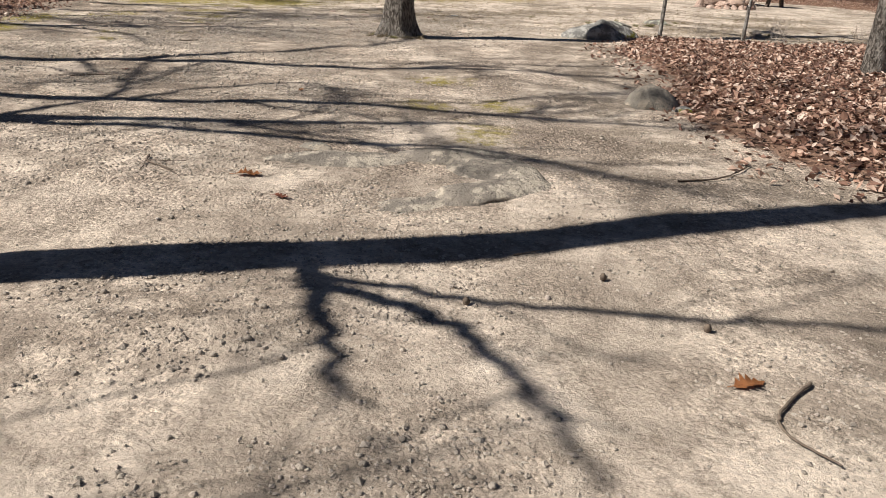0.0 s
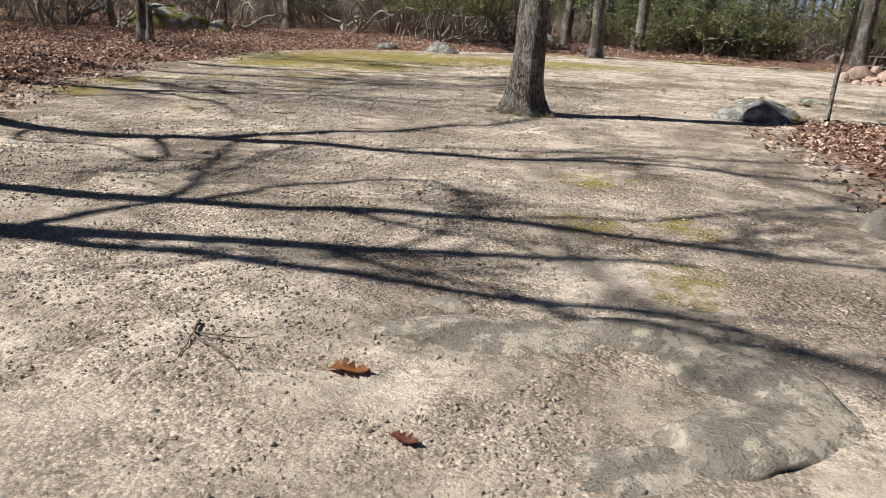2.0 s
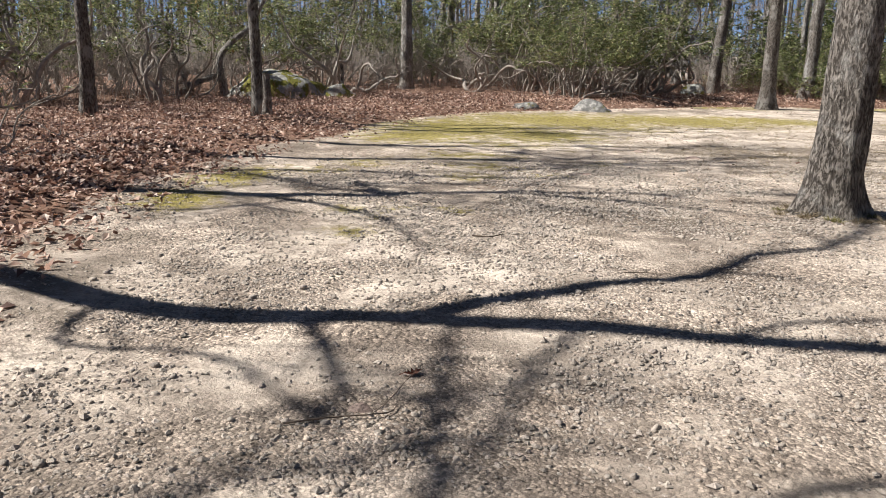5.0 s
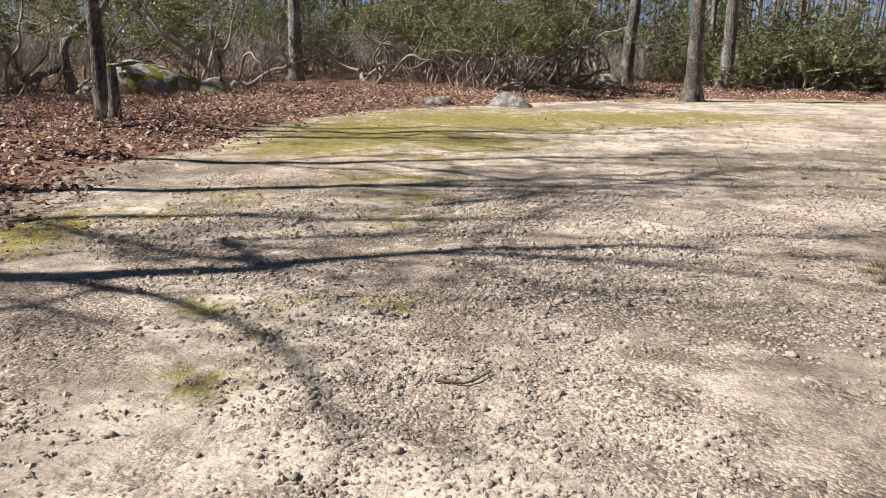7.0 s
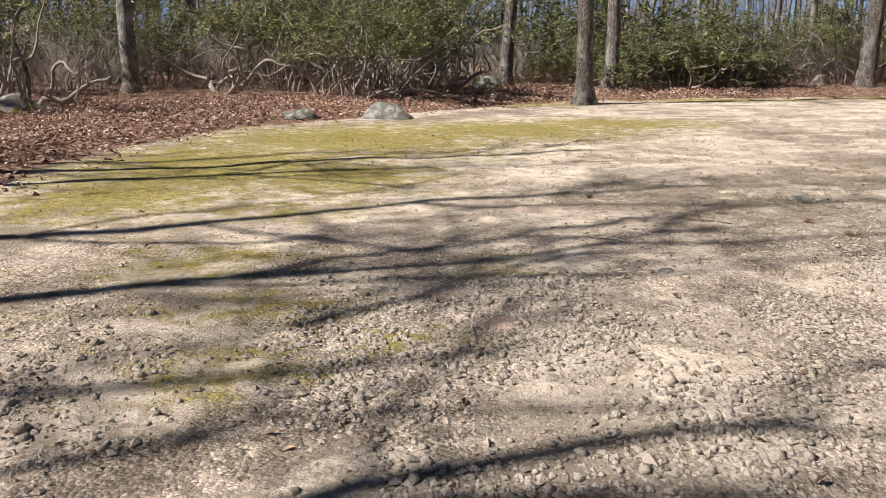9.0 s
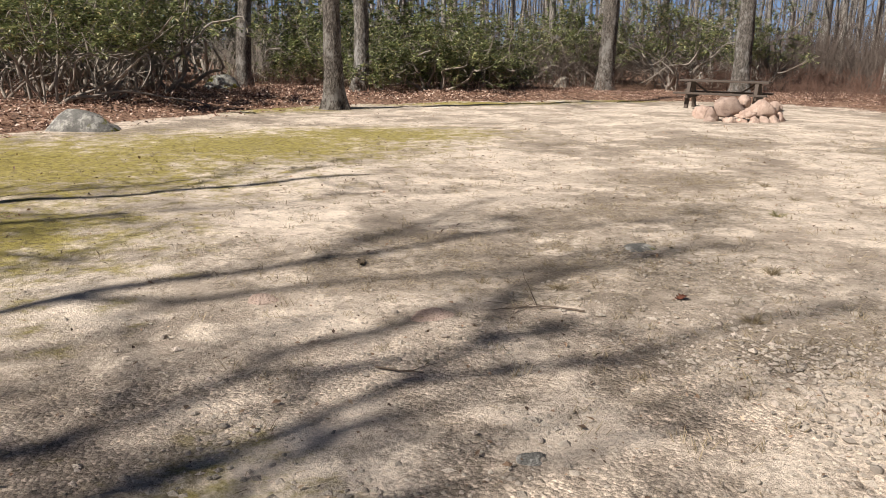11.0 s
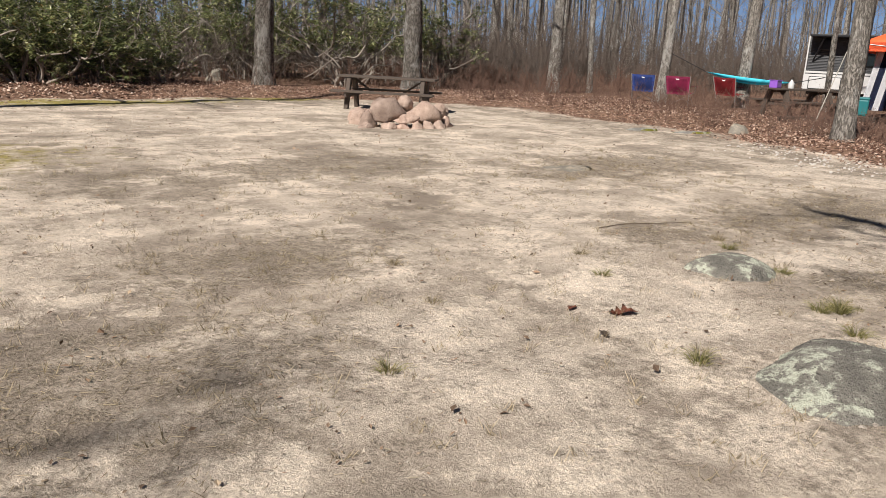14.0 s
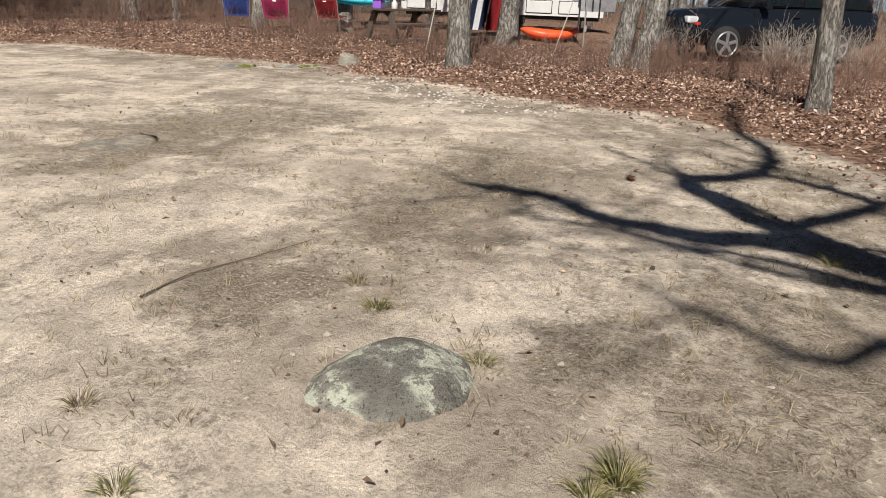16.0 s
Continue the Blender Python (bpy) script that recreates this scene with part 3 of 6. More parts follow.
# trees beyond the left bank whose shadows cross the ground
tree("forest_tree", (-4.95, 2.35), [over(-1.95, 3.1, 2.7), over(0.34, 3.72, 4.7), over(2.77, 4.72, 6.9), (-4.0, 3.6, 10.5)], 0.25, 0.1, M_GREYB,
     "tall bare forest tree with grey bark beside the bank", 12,
     limbs=[(shade([(-0.6, 3.25), (-0.5, 2.9), (-0.42, 2.6), (-0.36, 2.31), (-0.2, 2.12)], 3.9, 4.3), 0.05, 0.014),
            (shade([(-0.6, 3.2), (0.05, 3.02), (0.78, 2.98), (1.49, 2.95), (2.2, 2.9)], 3.9, 5.6), 0.035, 0.015),
            (shade([(-0.55, 3.1), (-0.09, 2.88), (0.12, 2.66), (0.36, 2.2), (0.5, 1.8)], 4.0, 5.2), 0.05, 0.015)],
     extra=5, first=7.6, twig=5, shoot=1.5)
tree("forest_tree", (-8.7, 6.1), [over(-5.4, 6.66, 3.0), over(-3.1, 6.96, 5.2), over(-0.9, 7.22, 7.3), over(2.4, 6.9, 10.2)], 0.14, 0.035, M_GREYB,
     "slender bare forest tree growing on the leafy bank", 13,
     limbs=[(shade([(-3.0, 6.97), (-2.79, 7.37), (-2.43, 7.84), (-1.53, 8.24), (-1.05, 7.66), (-0.96, 7.26)], 5.3, 8.0), 0.04, 0.018), (shade([(-1.9, 7.1), (-1.2, 6.8), (-0.8, 6.75), (-0.5, 6.5)], 6.2, 7.4), 0.035, 0.012)],
     extra=6, first=6.5, twig=13, shoot=1.5)
tree("forest_tree", (-8.1, 5.2), [over(-4.7, 5.95, 3.1), over(-3.6, 6.0, 4.2), over(-1.8, 6.28, 6.0), over(0.4, 6.66, 8.2)], 0.2, 0.03, M_GREYB,
     "forked bare forest tree on the leaf-covered bank", 14,
     limbs=[(shade([(-3.9, 5.95), (-3.0, 5.86), (-1.7, 5.88), (-0.7, 5.77), (0.24, 5.74), (0.8, 5.4), (1.5, 4.9)], 3.9, 9.0), 0.065, 0.022),
            (shade([(-3.6, 6.0), (-3.53, 6.18), (-3.34, 6.61), (-3.16, 7.02), (-3.29, 7.71), (-3.53, 8.84)], 4.2, 6.6), 0.055, 0.018)],
     extra=6, first=5.5, twig=9, shoot=1.5)
tree("forest_tree", (-10.4, 8.7), [over(-7.05, 9.35, 3.0), over(-5.3, 9.08, 4.7), over(-3.7, 9.36, 6.1), over(-1.57, 9.62, 8.0), over(0.2, 9.95, 9.8), over(2.4, 9.9, 11.6)], 0.19, 0.04, M_GREYB,
     "tall forked bare tree behind the leafy bank", 15,
     limbs=[(shade([(-3.9, 9.33), (-2.93, 10.24), (-2.22, 10.74), (-1.86, 11.42), (-1.16, 12.03), (-0.6, 13.2)], 6.0, 9.6), 0.085, 0.035),
            (shade([(-4.5, 9.15), (-4.27, 9.0), (-3.89, 8.42), (-3.83, 8.05)], 5.6, 7.2), 0.04, 0.025),
            (shade([(-3.6, 9.35), (-3.58, 9.1), (-3.46, 8.68), (-3.47, 8.21), (-3.51, 7.96)], 6.2, 7.6), 0.024, 0.014),
            (shade([(-2.9, 9.45), (-2.98, 9.29), (-3.08, 8.94), (-3.17, 8.25), (-3.2, 8.01)], 6.8, 8.2), 0.032, 0.022),
            (shade([(-3.2, 8.14), (-3.49, 7.97), (-3.7, 7.74), (-3.88, 7.65), (-4.08, 7.46)], 8.2, 9.0), 0.03, 0.018),
            (shade([(-5.6, 9.05), (-5.41, 8.51), (-4.8, 8.55), (-4.4, 8.46), (-3.85, 8.1)], 4.8, 7.0), 0.03, 0.02),
            (shade([(-0.6, 9.8), (0.5, 10.3), (1.1, 10.1), (1.6, 9.6)], 9.0, 10.5), 0.04, 0.02)],
     extra=6, first=6.5, twig=6, shoot=1.5)
tree("forest_tree", (-11.9, 11.0), [over(-8.5, 12.0, 3.2), over(-5.58, 12.76, 6.0), over(-4.74, 13.28, 7.0), over(-3.3, 13.8, 8.4), over(-2.3, 13.95, 9.6)], 0.17, 0.035, M_GREYB,
     "bare forest tree with spreading crown over the clearing", 16,
     limbs=[(shade([(-5.3, 13.0), (-5.57, 13.31), (-5.76, 13.58), (-5.0, 13.8), (-3.87, 14.4)], 6.2, 8.0), 0.04, 0.02), (shade([(-4.5, 13.4), (-3.6, 13.5), (-2.4, 13.4), (-1.3, 13.0)], 7.2, 10), 0.045, 0.02),
            (shade([(-6.5, 12.5), (-5.5, 12.2), (-4.6, 11.5), (-4.2, 10.8)], 5.2, 7.5), 0.04, 0.015)],
     extra=7, first=5, twig=9, shoot=1.7)
tree("forest_tree", (-14.6, 14.0), [over(-10, 14.7, 4.2), over(-7.08, 15.31, 6.6), over(-6.0, 15.7, 7.6), over(-4.63, 16.05, 8.8), over(-3.3, 16.35, 10), over(-1.9, 17.05, 11.2), over(-1.2, 17.25, 12)], 0.18, 0.03, M_GREYB,
     "tall bare forest tree among the laurels", 17,
     limbs=[(shade([(-5.0, 15.95), (-4.0, 16.6), (-3.5, 16.75), (-2.6, 17.4), (-1.4, 17.6)], 8.5, 11.5), 0.05, 0.03), (shade([(-4.4, 15.1), (-3.98, 15.42), (-3.6, 15.71), (-3.38, 15.99), (-2.5, 16.6)], 8.4, 10.5), 0.05, 0.025),
            (shade([(-1.9, 17.05), (-1.2, 17.9), (-0.3, 18.1), (0.6, 18.6)], 11.2, 13), 0.05, 0.02), (shade([(-2.4, 16.8), (-1.3, 16.7), (-0.6, 16.9), (0.4, 17.0)], 10.5, 13), 0.05, 0.02)],
     extra=7, first=7, twig=8, shoot=1.5)
tree("forest_tree", (-16.4, 15.6), [over(-11, 16.6, 4.6), over(-8.13, 17.1, 7.0), over(-6.58, 17.25, 8.4), over(-5.06, 17.8, 9.8), over(-3.46, 18.55, 11.2), over(-2.16, 18.78, 12.2), over(-0.4, 19.4, 13.6)], 0.19, 0.035, M_GREYB,
     "very tall bare forest tree among the laurels", 18,
     limbs=[(shade([(-7.0, 17.2), (-6.0, 17.0), (-5.0, 16.9), (-4.2, 17.1)], 8, 10), 0.04, 0.02), (shade([(-3.9, 18.4), (-3.0, 18.2), (-2.0, 18.3), (-1.0, 18.1), (0.5, 18.4)], 11, 13.5), 0.05, 0.02), (shade([(-2.4, 18.7), (-1.4, 19.6), (-0.6, 20.3)], 12, 13.5), 0.045, 0.02)],
     extra=6, first=8, twig=8, shoot=1.5)

# two more trees, never in view, added for the soft dapple of their crowns
for i, (x, y, h) in enumerate(((-18.0, 11.5, 14), (-20.0, 18.5, 14))):
    tree("forest_tree", (x, y), upright((x, y), h, (0.02, 0.0), 500 + i), 0.15, 0.04, M_GREYB, "unseen bare tree added for the dapple of its twiggy crown", 510 + i, extra=11, first=4.5, spread=4.2, twig=7, shoot=1.6)

# trees that stand round the clearing
tree("thin_tree", (-13.2, 18.5), upright((-13.2, 18.5), 9, (0.03, 0.0), 1), 0.15, 0.04, M_OAK, "thin dark trunk rising from the fallen leaves", 21, extra=6, first=3.5, flare=0.25)
tree("thin_tree", (-10.35, 20.0), upright((-10.35, 20.0), 9, (0.0, 0.0), 2, 0.05), 0.125, 0.04, M_OAK, "thin dark straight tree at the moss's edge", 22, extra=6, first=3.6, flare=0.25)
tree("stump", (-10.08, 19.85), [(-10.06, 19.85, 0.5), (-10.07, 19.87, 1.0)], 0.10, 0.075, M_OAK, "broken dark stump beside a thin tree", 23, extra=0, flare=0.3, sides=10)
tree("old_laurel", (-14.65, 26.2), [(-14.75, 26.15, 0.75), (-14.75, 26.15, 1.25), (-14.4, 26.35, 1.75), (-14.0, 26.6, 2.1), (-13.75, 26.7, 2.6), (-13.5, 26.85, 3.2), (-13.35, 26.95, 4.2)], 0.12, 0.04, M_PALE, "old laurel with a thick snaking pale stem", 57,
     limbs=[([(-14.75, 26.15, 0.78), (-15.2, 25.9, 0.6), (-15.6, 25.7, 0.35), (-15.9, 25.55, 0.1)], 0.07, 0.09), ([(-15.6, 25.7, 0.4), (-15.75, 25.6, 1.0), (-16.0, 25.45, 1.7), (-15.9, 25.5, 2.7)], 0.07, 0.03)],
     extra=5, first=2.2, spread=1.6, flare=0.3, twig=6)
tree("pale_tree", (-12.1, 35.8), upright((-12.1, 35.8), 13, (0.0, 0.0), 3, 0.1), 0.26, 0.09, M_PALE, "straight pale grey tree at the leaf edge", 24, extra=8, first=5)
tree("sapling", (-12.8, 30.6), [(-12.75, 30.6, 0.9), (-12.95, 30.6, 1.9), (-12.3, 30.6, 3.0), (-12.5, 30.7, 4.5)], 0.06, 0.02, M_GREYB, "thin crooked sapling at the edge of the litter", 25, extra=4, first=2.4, spread=1.2, flare=0.1, sides=8, twig=4)
tree("dark_tree", (-0.02, 40.1), upright((-0.02, 40.1), 13, (0.03, 0), 4), 0.25, 0.09, M_OAK, "dark leaning tree on the leaf litter", 26, extra=8, first=5)
tree("grey_tree", (0.98, 31.9), upright((0.98, 31.9), 12, (-0.01, 0.0), 5, 0.15), 0.225, 0.08, M_OAK, "brown-grey tree with flared roots on the moss", 27, extra=8, first=4.5, flare=0.75, sides=18)
tree("grey_tree", (3.0, 37.0), upright((3.0, 37.0), 13, (0.04, 0.0), 6), 0.25, 0.09, M_GREYB, "grey tree in front of the green laurels", 28, extra=8, first=5)
tree("dark_tree", (12.5, 38.3), upright((12.5, 38.3), 14, (0.02, 0), 7), 0.32, 0.1, M_OAK, "thick dark tree leaning at the leaf edge", 29, extra=8, first=5, flare=0.4)
tree("grey_tree", (16.6, 36.0), upright((16.6, 36.0), 14, (-0.005, 0), 8, 0.08), 0.31, 0.1, M_GREYB, "stout rough-barked tree behind the picnic table", 30, extra=8, first=4.5)
tree("pale_tree", (23.3, 35.6), upright((23.3, 35.6), 13, (0.05, 0), 9), 0.24, 0.08, M_PALE, "pale tree at the edge of the brush", 31, extra=7, first=4.5)
tree("pale_tree", (22.4, 30.4), upright((22.4, 30.4), 12, (0.1, 0.0), 10, 0.05), 0.17, 0.07, M_PALE, "pale leaning tree beside the camp chairs", 32, extra=7, first=4.5, flare=0.2)
tree("pale_tree", (24.0, 28.4), upright((24.0, 28.4), 12, (0.02, 0.0), 11), 0.21, 0.08, M_PALE, "pale tree holding one end of the hammock", 33, extra=7, first=4)
tree("pale_tree", (15.45, 22.15), upright((15.45, 22.15), 12, (0.01, 0.0), 12, 0.08), 0.2, 0.08, M_PALE, "pale blotchy tree at the clearing's edge", 34, extra=7, first=4.2, flare=0.35)
tree("grey_tree", (21.5, 22.85), upright((21.5, 22.85), 13, (0.0, -0.02), 13, 0.1), 0.25, 0.1, M_PALE, "stout grey tree in front of the orange canopy", 35, extra=7, first=4.5)
tree("pale_tree", (16.8, 19.6), [(16.8, 19.55, 0.6), (16.9, 19.4, 1.5), (17.1, 19.1, 3), (17.4, 18.5, 7), (17.5, 18.3, 11)], 0.16, 0.06, M_PALE, "pale tree leaning over the dry brush", 36, extra=5, first=4)
tree("pale_tree", (17.1, 19.2), [(17.15, 19.15, 0.6), (17.2, 19.0, 1.5), (17.3, 18.7, 3), (17.5, 18.1, 7), (17.5, 17.9, 11)], 0.2, 0.07, M_PALE, "pale twin tree leaning over the dry brush", 37, extra=5, first=4)
tree("pale_tree", (12.75, 16.75), upright((12.75, 16.75), 11, (-0.02, 0.05), 14, 0.05), 0.135, 0.05, M_PALE, "slim pale tree in reddish leaves", 38, extra=6, first=3.8, flare=0.2)
tree("thin_tree", (5.55, 10.4), upright((5.55, 10.4), 9, (0.0, 0.0), 15, 0.1), 0.14, 0.05, M_OAK, "dark thin tree in the pile of leaves", 39, extra=6, first=3.5, flare=0.2)
tree("sapling", (4.1, 15.9), [(4.12, 15.9, 0.8), (4.2, 15.9, 1.8), (4.2, 16.0, 3.4)], 0.045, 0.015, M_PALE, "pale leafless sapling behind the leaf pile", 40, extra=3, first=1.8, spread=0.8, flare=0.1, sides=8, twig=3)
tree("sapling", (5.5, 15.2), [(5.52, 15.2, 0.7), (5.62, 15.25, 1.6), (5.6, 15.3, 3.0)], 0.04, 0.012, M_PALE, "pale bent sapling in the leaf pile", 41, extra=3, first=1.0, spread=0.7, flare=0.1, sides=8, twig=3)


def woods():
    """Standing woods all round: a few bare trees, copied."""
    kinds = []
    for i, (r, h, bark) in enumerate(((0.17, 13, M_PALE), (0.12, 11, M_PALE), (0.22, 15, M_GREYB), (0.09, 9, M_GREYB), (0.14, 12, M_PALE))):
        kinds.append(tree("woodland_tree", (-30.0 - 4 * i, 48.0), upright((-30.0 - 4 * i, 48.0), h, (0.01, 0.01), 60 + i), r, 0.04, bark, "bare grey woodland tree standing in the brush", 70 + i, extra=6, first=4, sides=9, twig=4, depth=0, group="woodland trees"))
    gen = np.random.default_rng(21)
    spots = []
    while len(spots) < 250:
        x, y = gen.uniform(-48, 62), gen.uniform(-16, 82)
        d = float(clearing_distance(np.array([x]), np.array([y]))[0])
        if d < 6.5 or (y < 22 and x > -12 and x < 24) or (x < -6 and x > -14 and y < 28):
            continue
        if -18 < x < 13 and y < 42:
            continue
        if 19 < x < 40 and 14 < y < 34 and not (x > 36):
            continue
        if x < -8 and y < 18 and x > -27:
            continue
        if x < -15 and y < 46 and gen.uniform() < 0.72:
            continue
        if any((x - a) ** 2 + (y - b) ** 2 < 2.2 ** 2 for a, b in spots):
            continue
        spots.append((x, y))
        k = kinds[int(gen.integers(5))]
        s = gen.uniform(0.8, 1.25)
        copy_thing(k, Matrix.Translation((x, y, gz(x, y) - 0.05)) @ Matrix.Rotation(gen.uniform(0, 6.28), 4, "Z") @ Matrix.Rotation(gen.normal(0, 0.04), 4, "X") @ Matrix.Scale(s, 4))
    # the woods beyond
    heap = Heap()
    n = 3400
    ang, dist = gen.uniform(0, 2 * math.pi, n), np.sqrt(gen.uniform(48 ** 2, 150 ** 2, n))
    p0 = np.stack([5 + dist * np.cos(ang), 25 + dist * np.sin(ang), np.zeros(n)], 1)
    p0[:, 2] = ground_height(p0[:, 0], p0[:, 1]) - 0.1
    h = gen.uniform(7, 17, n)
    p1 = p0 + np.stack([gen.normal(0, 0.5, n), gen.normal(0, 0.5, n), h], 1)
    r = gen.lognormal(-2.1, 0.45, n).clip(0.06, 0.32)
    prisms(heap, p0, p1, r, r * 0.35)
    for _ in range(5):
        f = gen.uniform(0.12, 0.95, n)[:, None]
        s = p0 + f * (p1 - p0)
        e = s + np.stack([gen.normal(0, 1.2, n), gen.normal(0, 1.2, n), gen.uniform(0.5, 2.2, n)], 1)
        prisms(heap, s, e, r * 0.3, 0.012)
    tagged(put("far_woods", heap.mesh("far_woods", M_PALE)), "distant bare woods of grey trunks and boughs", "woods", kind="stuff")
    heap = Heap()
    n = 11000
    ang, dist = gen.uniform(0, 2 * math.pi, n), np.sqrt(gen.uniform(40 ** 2, 85 ** 2, n))
    p0 = np.stack([5 + dist * np.cos(ang), 25 + dist * np.sin(ang), np.zeros(n)], 1)
    h = gen.lognormal(0.75, 0.5, n).clip(0.8, 8)
    p1 = p0 + np.stack([gen.normal(0, 0.22, n) * h, gen.normal(0, 0.22, n) * h, h], 1)
    prisms(heap, p0, p1, 0.015, 0.006)
    for _ in range(2):
        f = gen.uniform(0.3, 0.9, n)[:, None]
        s = p0 + f * (p1 - p0)
        prisms(heap, s, s + np.stack([gen.normal(0, 0.7, n), gen.normal(0, 0.7, n), gen.uniform(0.2, 1.2, n)], 1), 0.012, 0.006)
    # twiggy crowns that veil the sky
    veil = Heap()
    n = 26000
    ang, dist = gen.uniform(-0.6, math.pi + 0.4, n), np.sqrt(gen.uniform(44 ** 2, 95 ** 2, n))
    p0 = np.stack([5 + dist * np.cos(ang), 22 + dist * np.sin(ang), gen.uniform(1.5, 15, n)], 1)
    p1 = p0 + np.stack([gen.normal(0, 0.8, n), gen.normal(0, 0.8, n), gen.uniform(-0.2, 1.8, n)], 1)
    prisms(veil, p0, p1, 0.022, 0.008)
    tagged(put("far_crowns", veil.mesh("far_crowns", M_TWIG)), "far veil of bare twigs in the tree crowns", "branches", kind="stuff")
    tagged(put("far_brush", heap.mesh("far_brush", M_BRUSH_DARK)), "distant leafless brown undergrowth between the trunks", "brush", kind="stuff")


woods()

# ---- shrubs ----


def laurel(seed, height=2.6, wide=1.6, leaves=2600, stems=7, droop=0.0, name="laurel_shrub", label="evergreen laurel shrub with crooked stems", low=0.3, thick=1.0, bend=0.42):
    gen = np.random.default_rng(seed)
    root = thing(name, Matrix.Translation((0, 0, -80)), label, "shrub", "laurel thicket")
    tips, twig = [], Heap()
    for i in range(stems):
        a = gen.uniform(0, 6.28)
        foot = np.array([math.cos(a), math.sin(a), 0]) * gen.uniform(0.05, 0.35)
        foot[2] = -0.08
        ln = branch_line(gen, foot, (math.cos(a) * 0.7, math.sin(a) * 0.7, 1.0), height * gen.uniform(0.8, 1.15), bend, 9, 0.1)
        ln = spline(ln, 18)
        r = gen.uniform(0.022, 0.045) * thick
        v, q = tube(ln, np.linspace(r, 0.01, 18), 6)
        put("stem", mesh_of("stem", v, q, M_LAUREL_STEM), root)
        for _ in range(9):
            k = int(gen.uniform(5, 17))
            sub = branch_line(gen, ln[k], gen.normal(0, 1, 3) + np.array([0, 0, 0.5]), wide * gen.uniform(0.25, 0.65), 0.35, 6)
            prisms(twig, sub[:-1], sub[1:], 0.008, 0.005)
            tips.append(sub[2:])
    put("twig_mass", twig.mesh("twig_mass", M_LAUREL_STEM), root)["kind"] = "stuff"
    tips = np.concatenate(tips)
    tips = tips[tips[:, 2] > low]
    # leaves stand in whorls of seven at the twig ends
    whorls = leaves // 7
    leaves = whorls * 7
    c = np.repeat(tips[gen.integers(0, len(tips), whorls)] + gen.normal(0, 0.09, (whorls, 3)), 7, axis=0)
    a = np.repeat(gen.uniform(0, 6.28, whorls), 7) + np.tile(np.arange(7) * 0.898, whorls) + gen.normal(0, 0.2, leaves)
    tip = gen.normal(-0.05, 0.38, leaves)
    al = np.stack([np.cos(a) * np.cos(tip), np.sin(a) * np.cos(tip), np.sin(tip)], 1)
    si = np.stack([-np.sin(a), np.cos(a), gen.normal(0, 0.25, leaves)], 1)
    si /= np.linalg.norm(si, axis=1)[:, None]
    up = np.cross(al, si)
    heap = Heap()
    blades(heap, c, al, si, up, gen.uniform(0.085, 0.14, leaves), gen.uniform(0.034, 0.052, leaves), 0.12, gen.uniform(-0.3, 0.1, leaves))
    put("foliage", heap.mesh("foliage", M_LAUREL, False), root)["kind"] = "stuff"
    return root


def bare_shrub(seed, height=1.8, spread=1.0, count=40, mat=None, name="bare_shrub", label="leafless grey-brown shrub of thin twigs"):
    gen = np.random.default_rng(seed)
    root = thing(name, Matrix.Translation((0, 0, -80)), label, "shrub", "dry brush")
    heap = Heap()
    for _ in range(count):
        a = gen.uniform(0, 6.28)
        foot = np.array([gen.normal(0, spread * 0.4), gen.normal(0, spread * 0.4), -0.05])
        ln = branch_line(gen, foot, (math.cos(a) * 0.35, math.sin(a) * 0.35, 1), height * gen.uniform(0.5, 1.1), 0.18, 5, 0.05)
        r = gen.uniform(0.004, 0.009)
        prisms(heap, ln[:-1], ln[1:], r, r * 0.8)
        twigs_on(gen, heap, ln, r, 9, height * 0.35, 0)
    put("twig_mass", heap.mesh("twig_mass", mat or M_BRUSH), root)["kind"] = "stuff"
    return root


# patches of litter where nothing grows: before the mossy boulder and the pale tree
OPEN_SPOTS = ((-13.2, 26.3, 2.7), (-11.6, 23.2, 2.2), (-11.9, 34.2, 2.0), (-11.0, 31.5, 1.6), (12.4, 37.6, 1.5))


def plant(kinds, spots, gen, lo=0.8, hi=1.2):
    for x, y in spots:
        if any((x - a) ** 2 + (y - b) ** 2 < r * r for a, b, r in OPEN_SPOTS):
            continue
        k = kinds[int(gen.integers(len(kinds)))]
        s = gen.uniform(lo, hi)
        copy_thing(k, Matrix.Translation((x, y, gz(x, y))) @ Matrix.Rotation(gen.uniform(0, 6.28), 4, "Z") @ Matrix.Scale(s, 4))


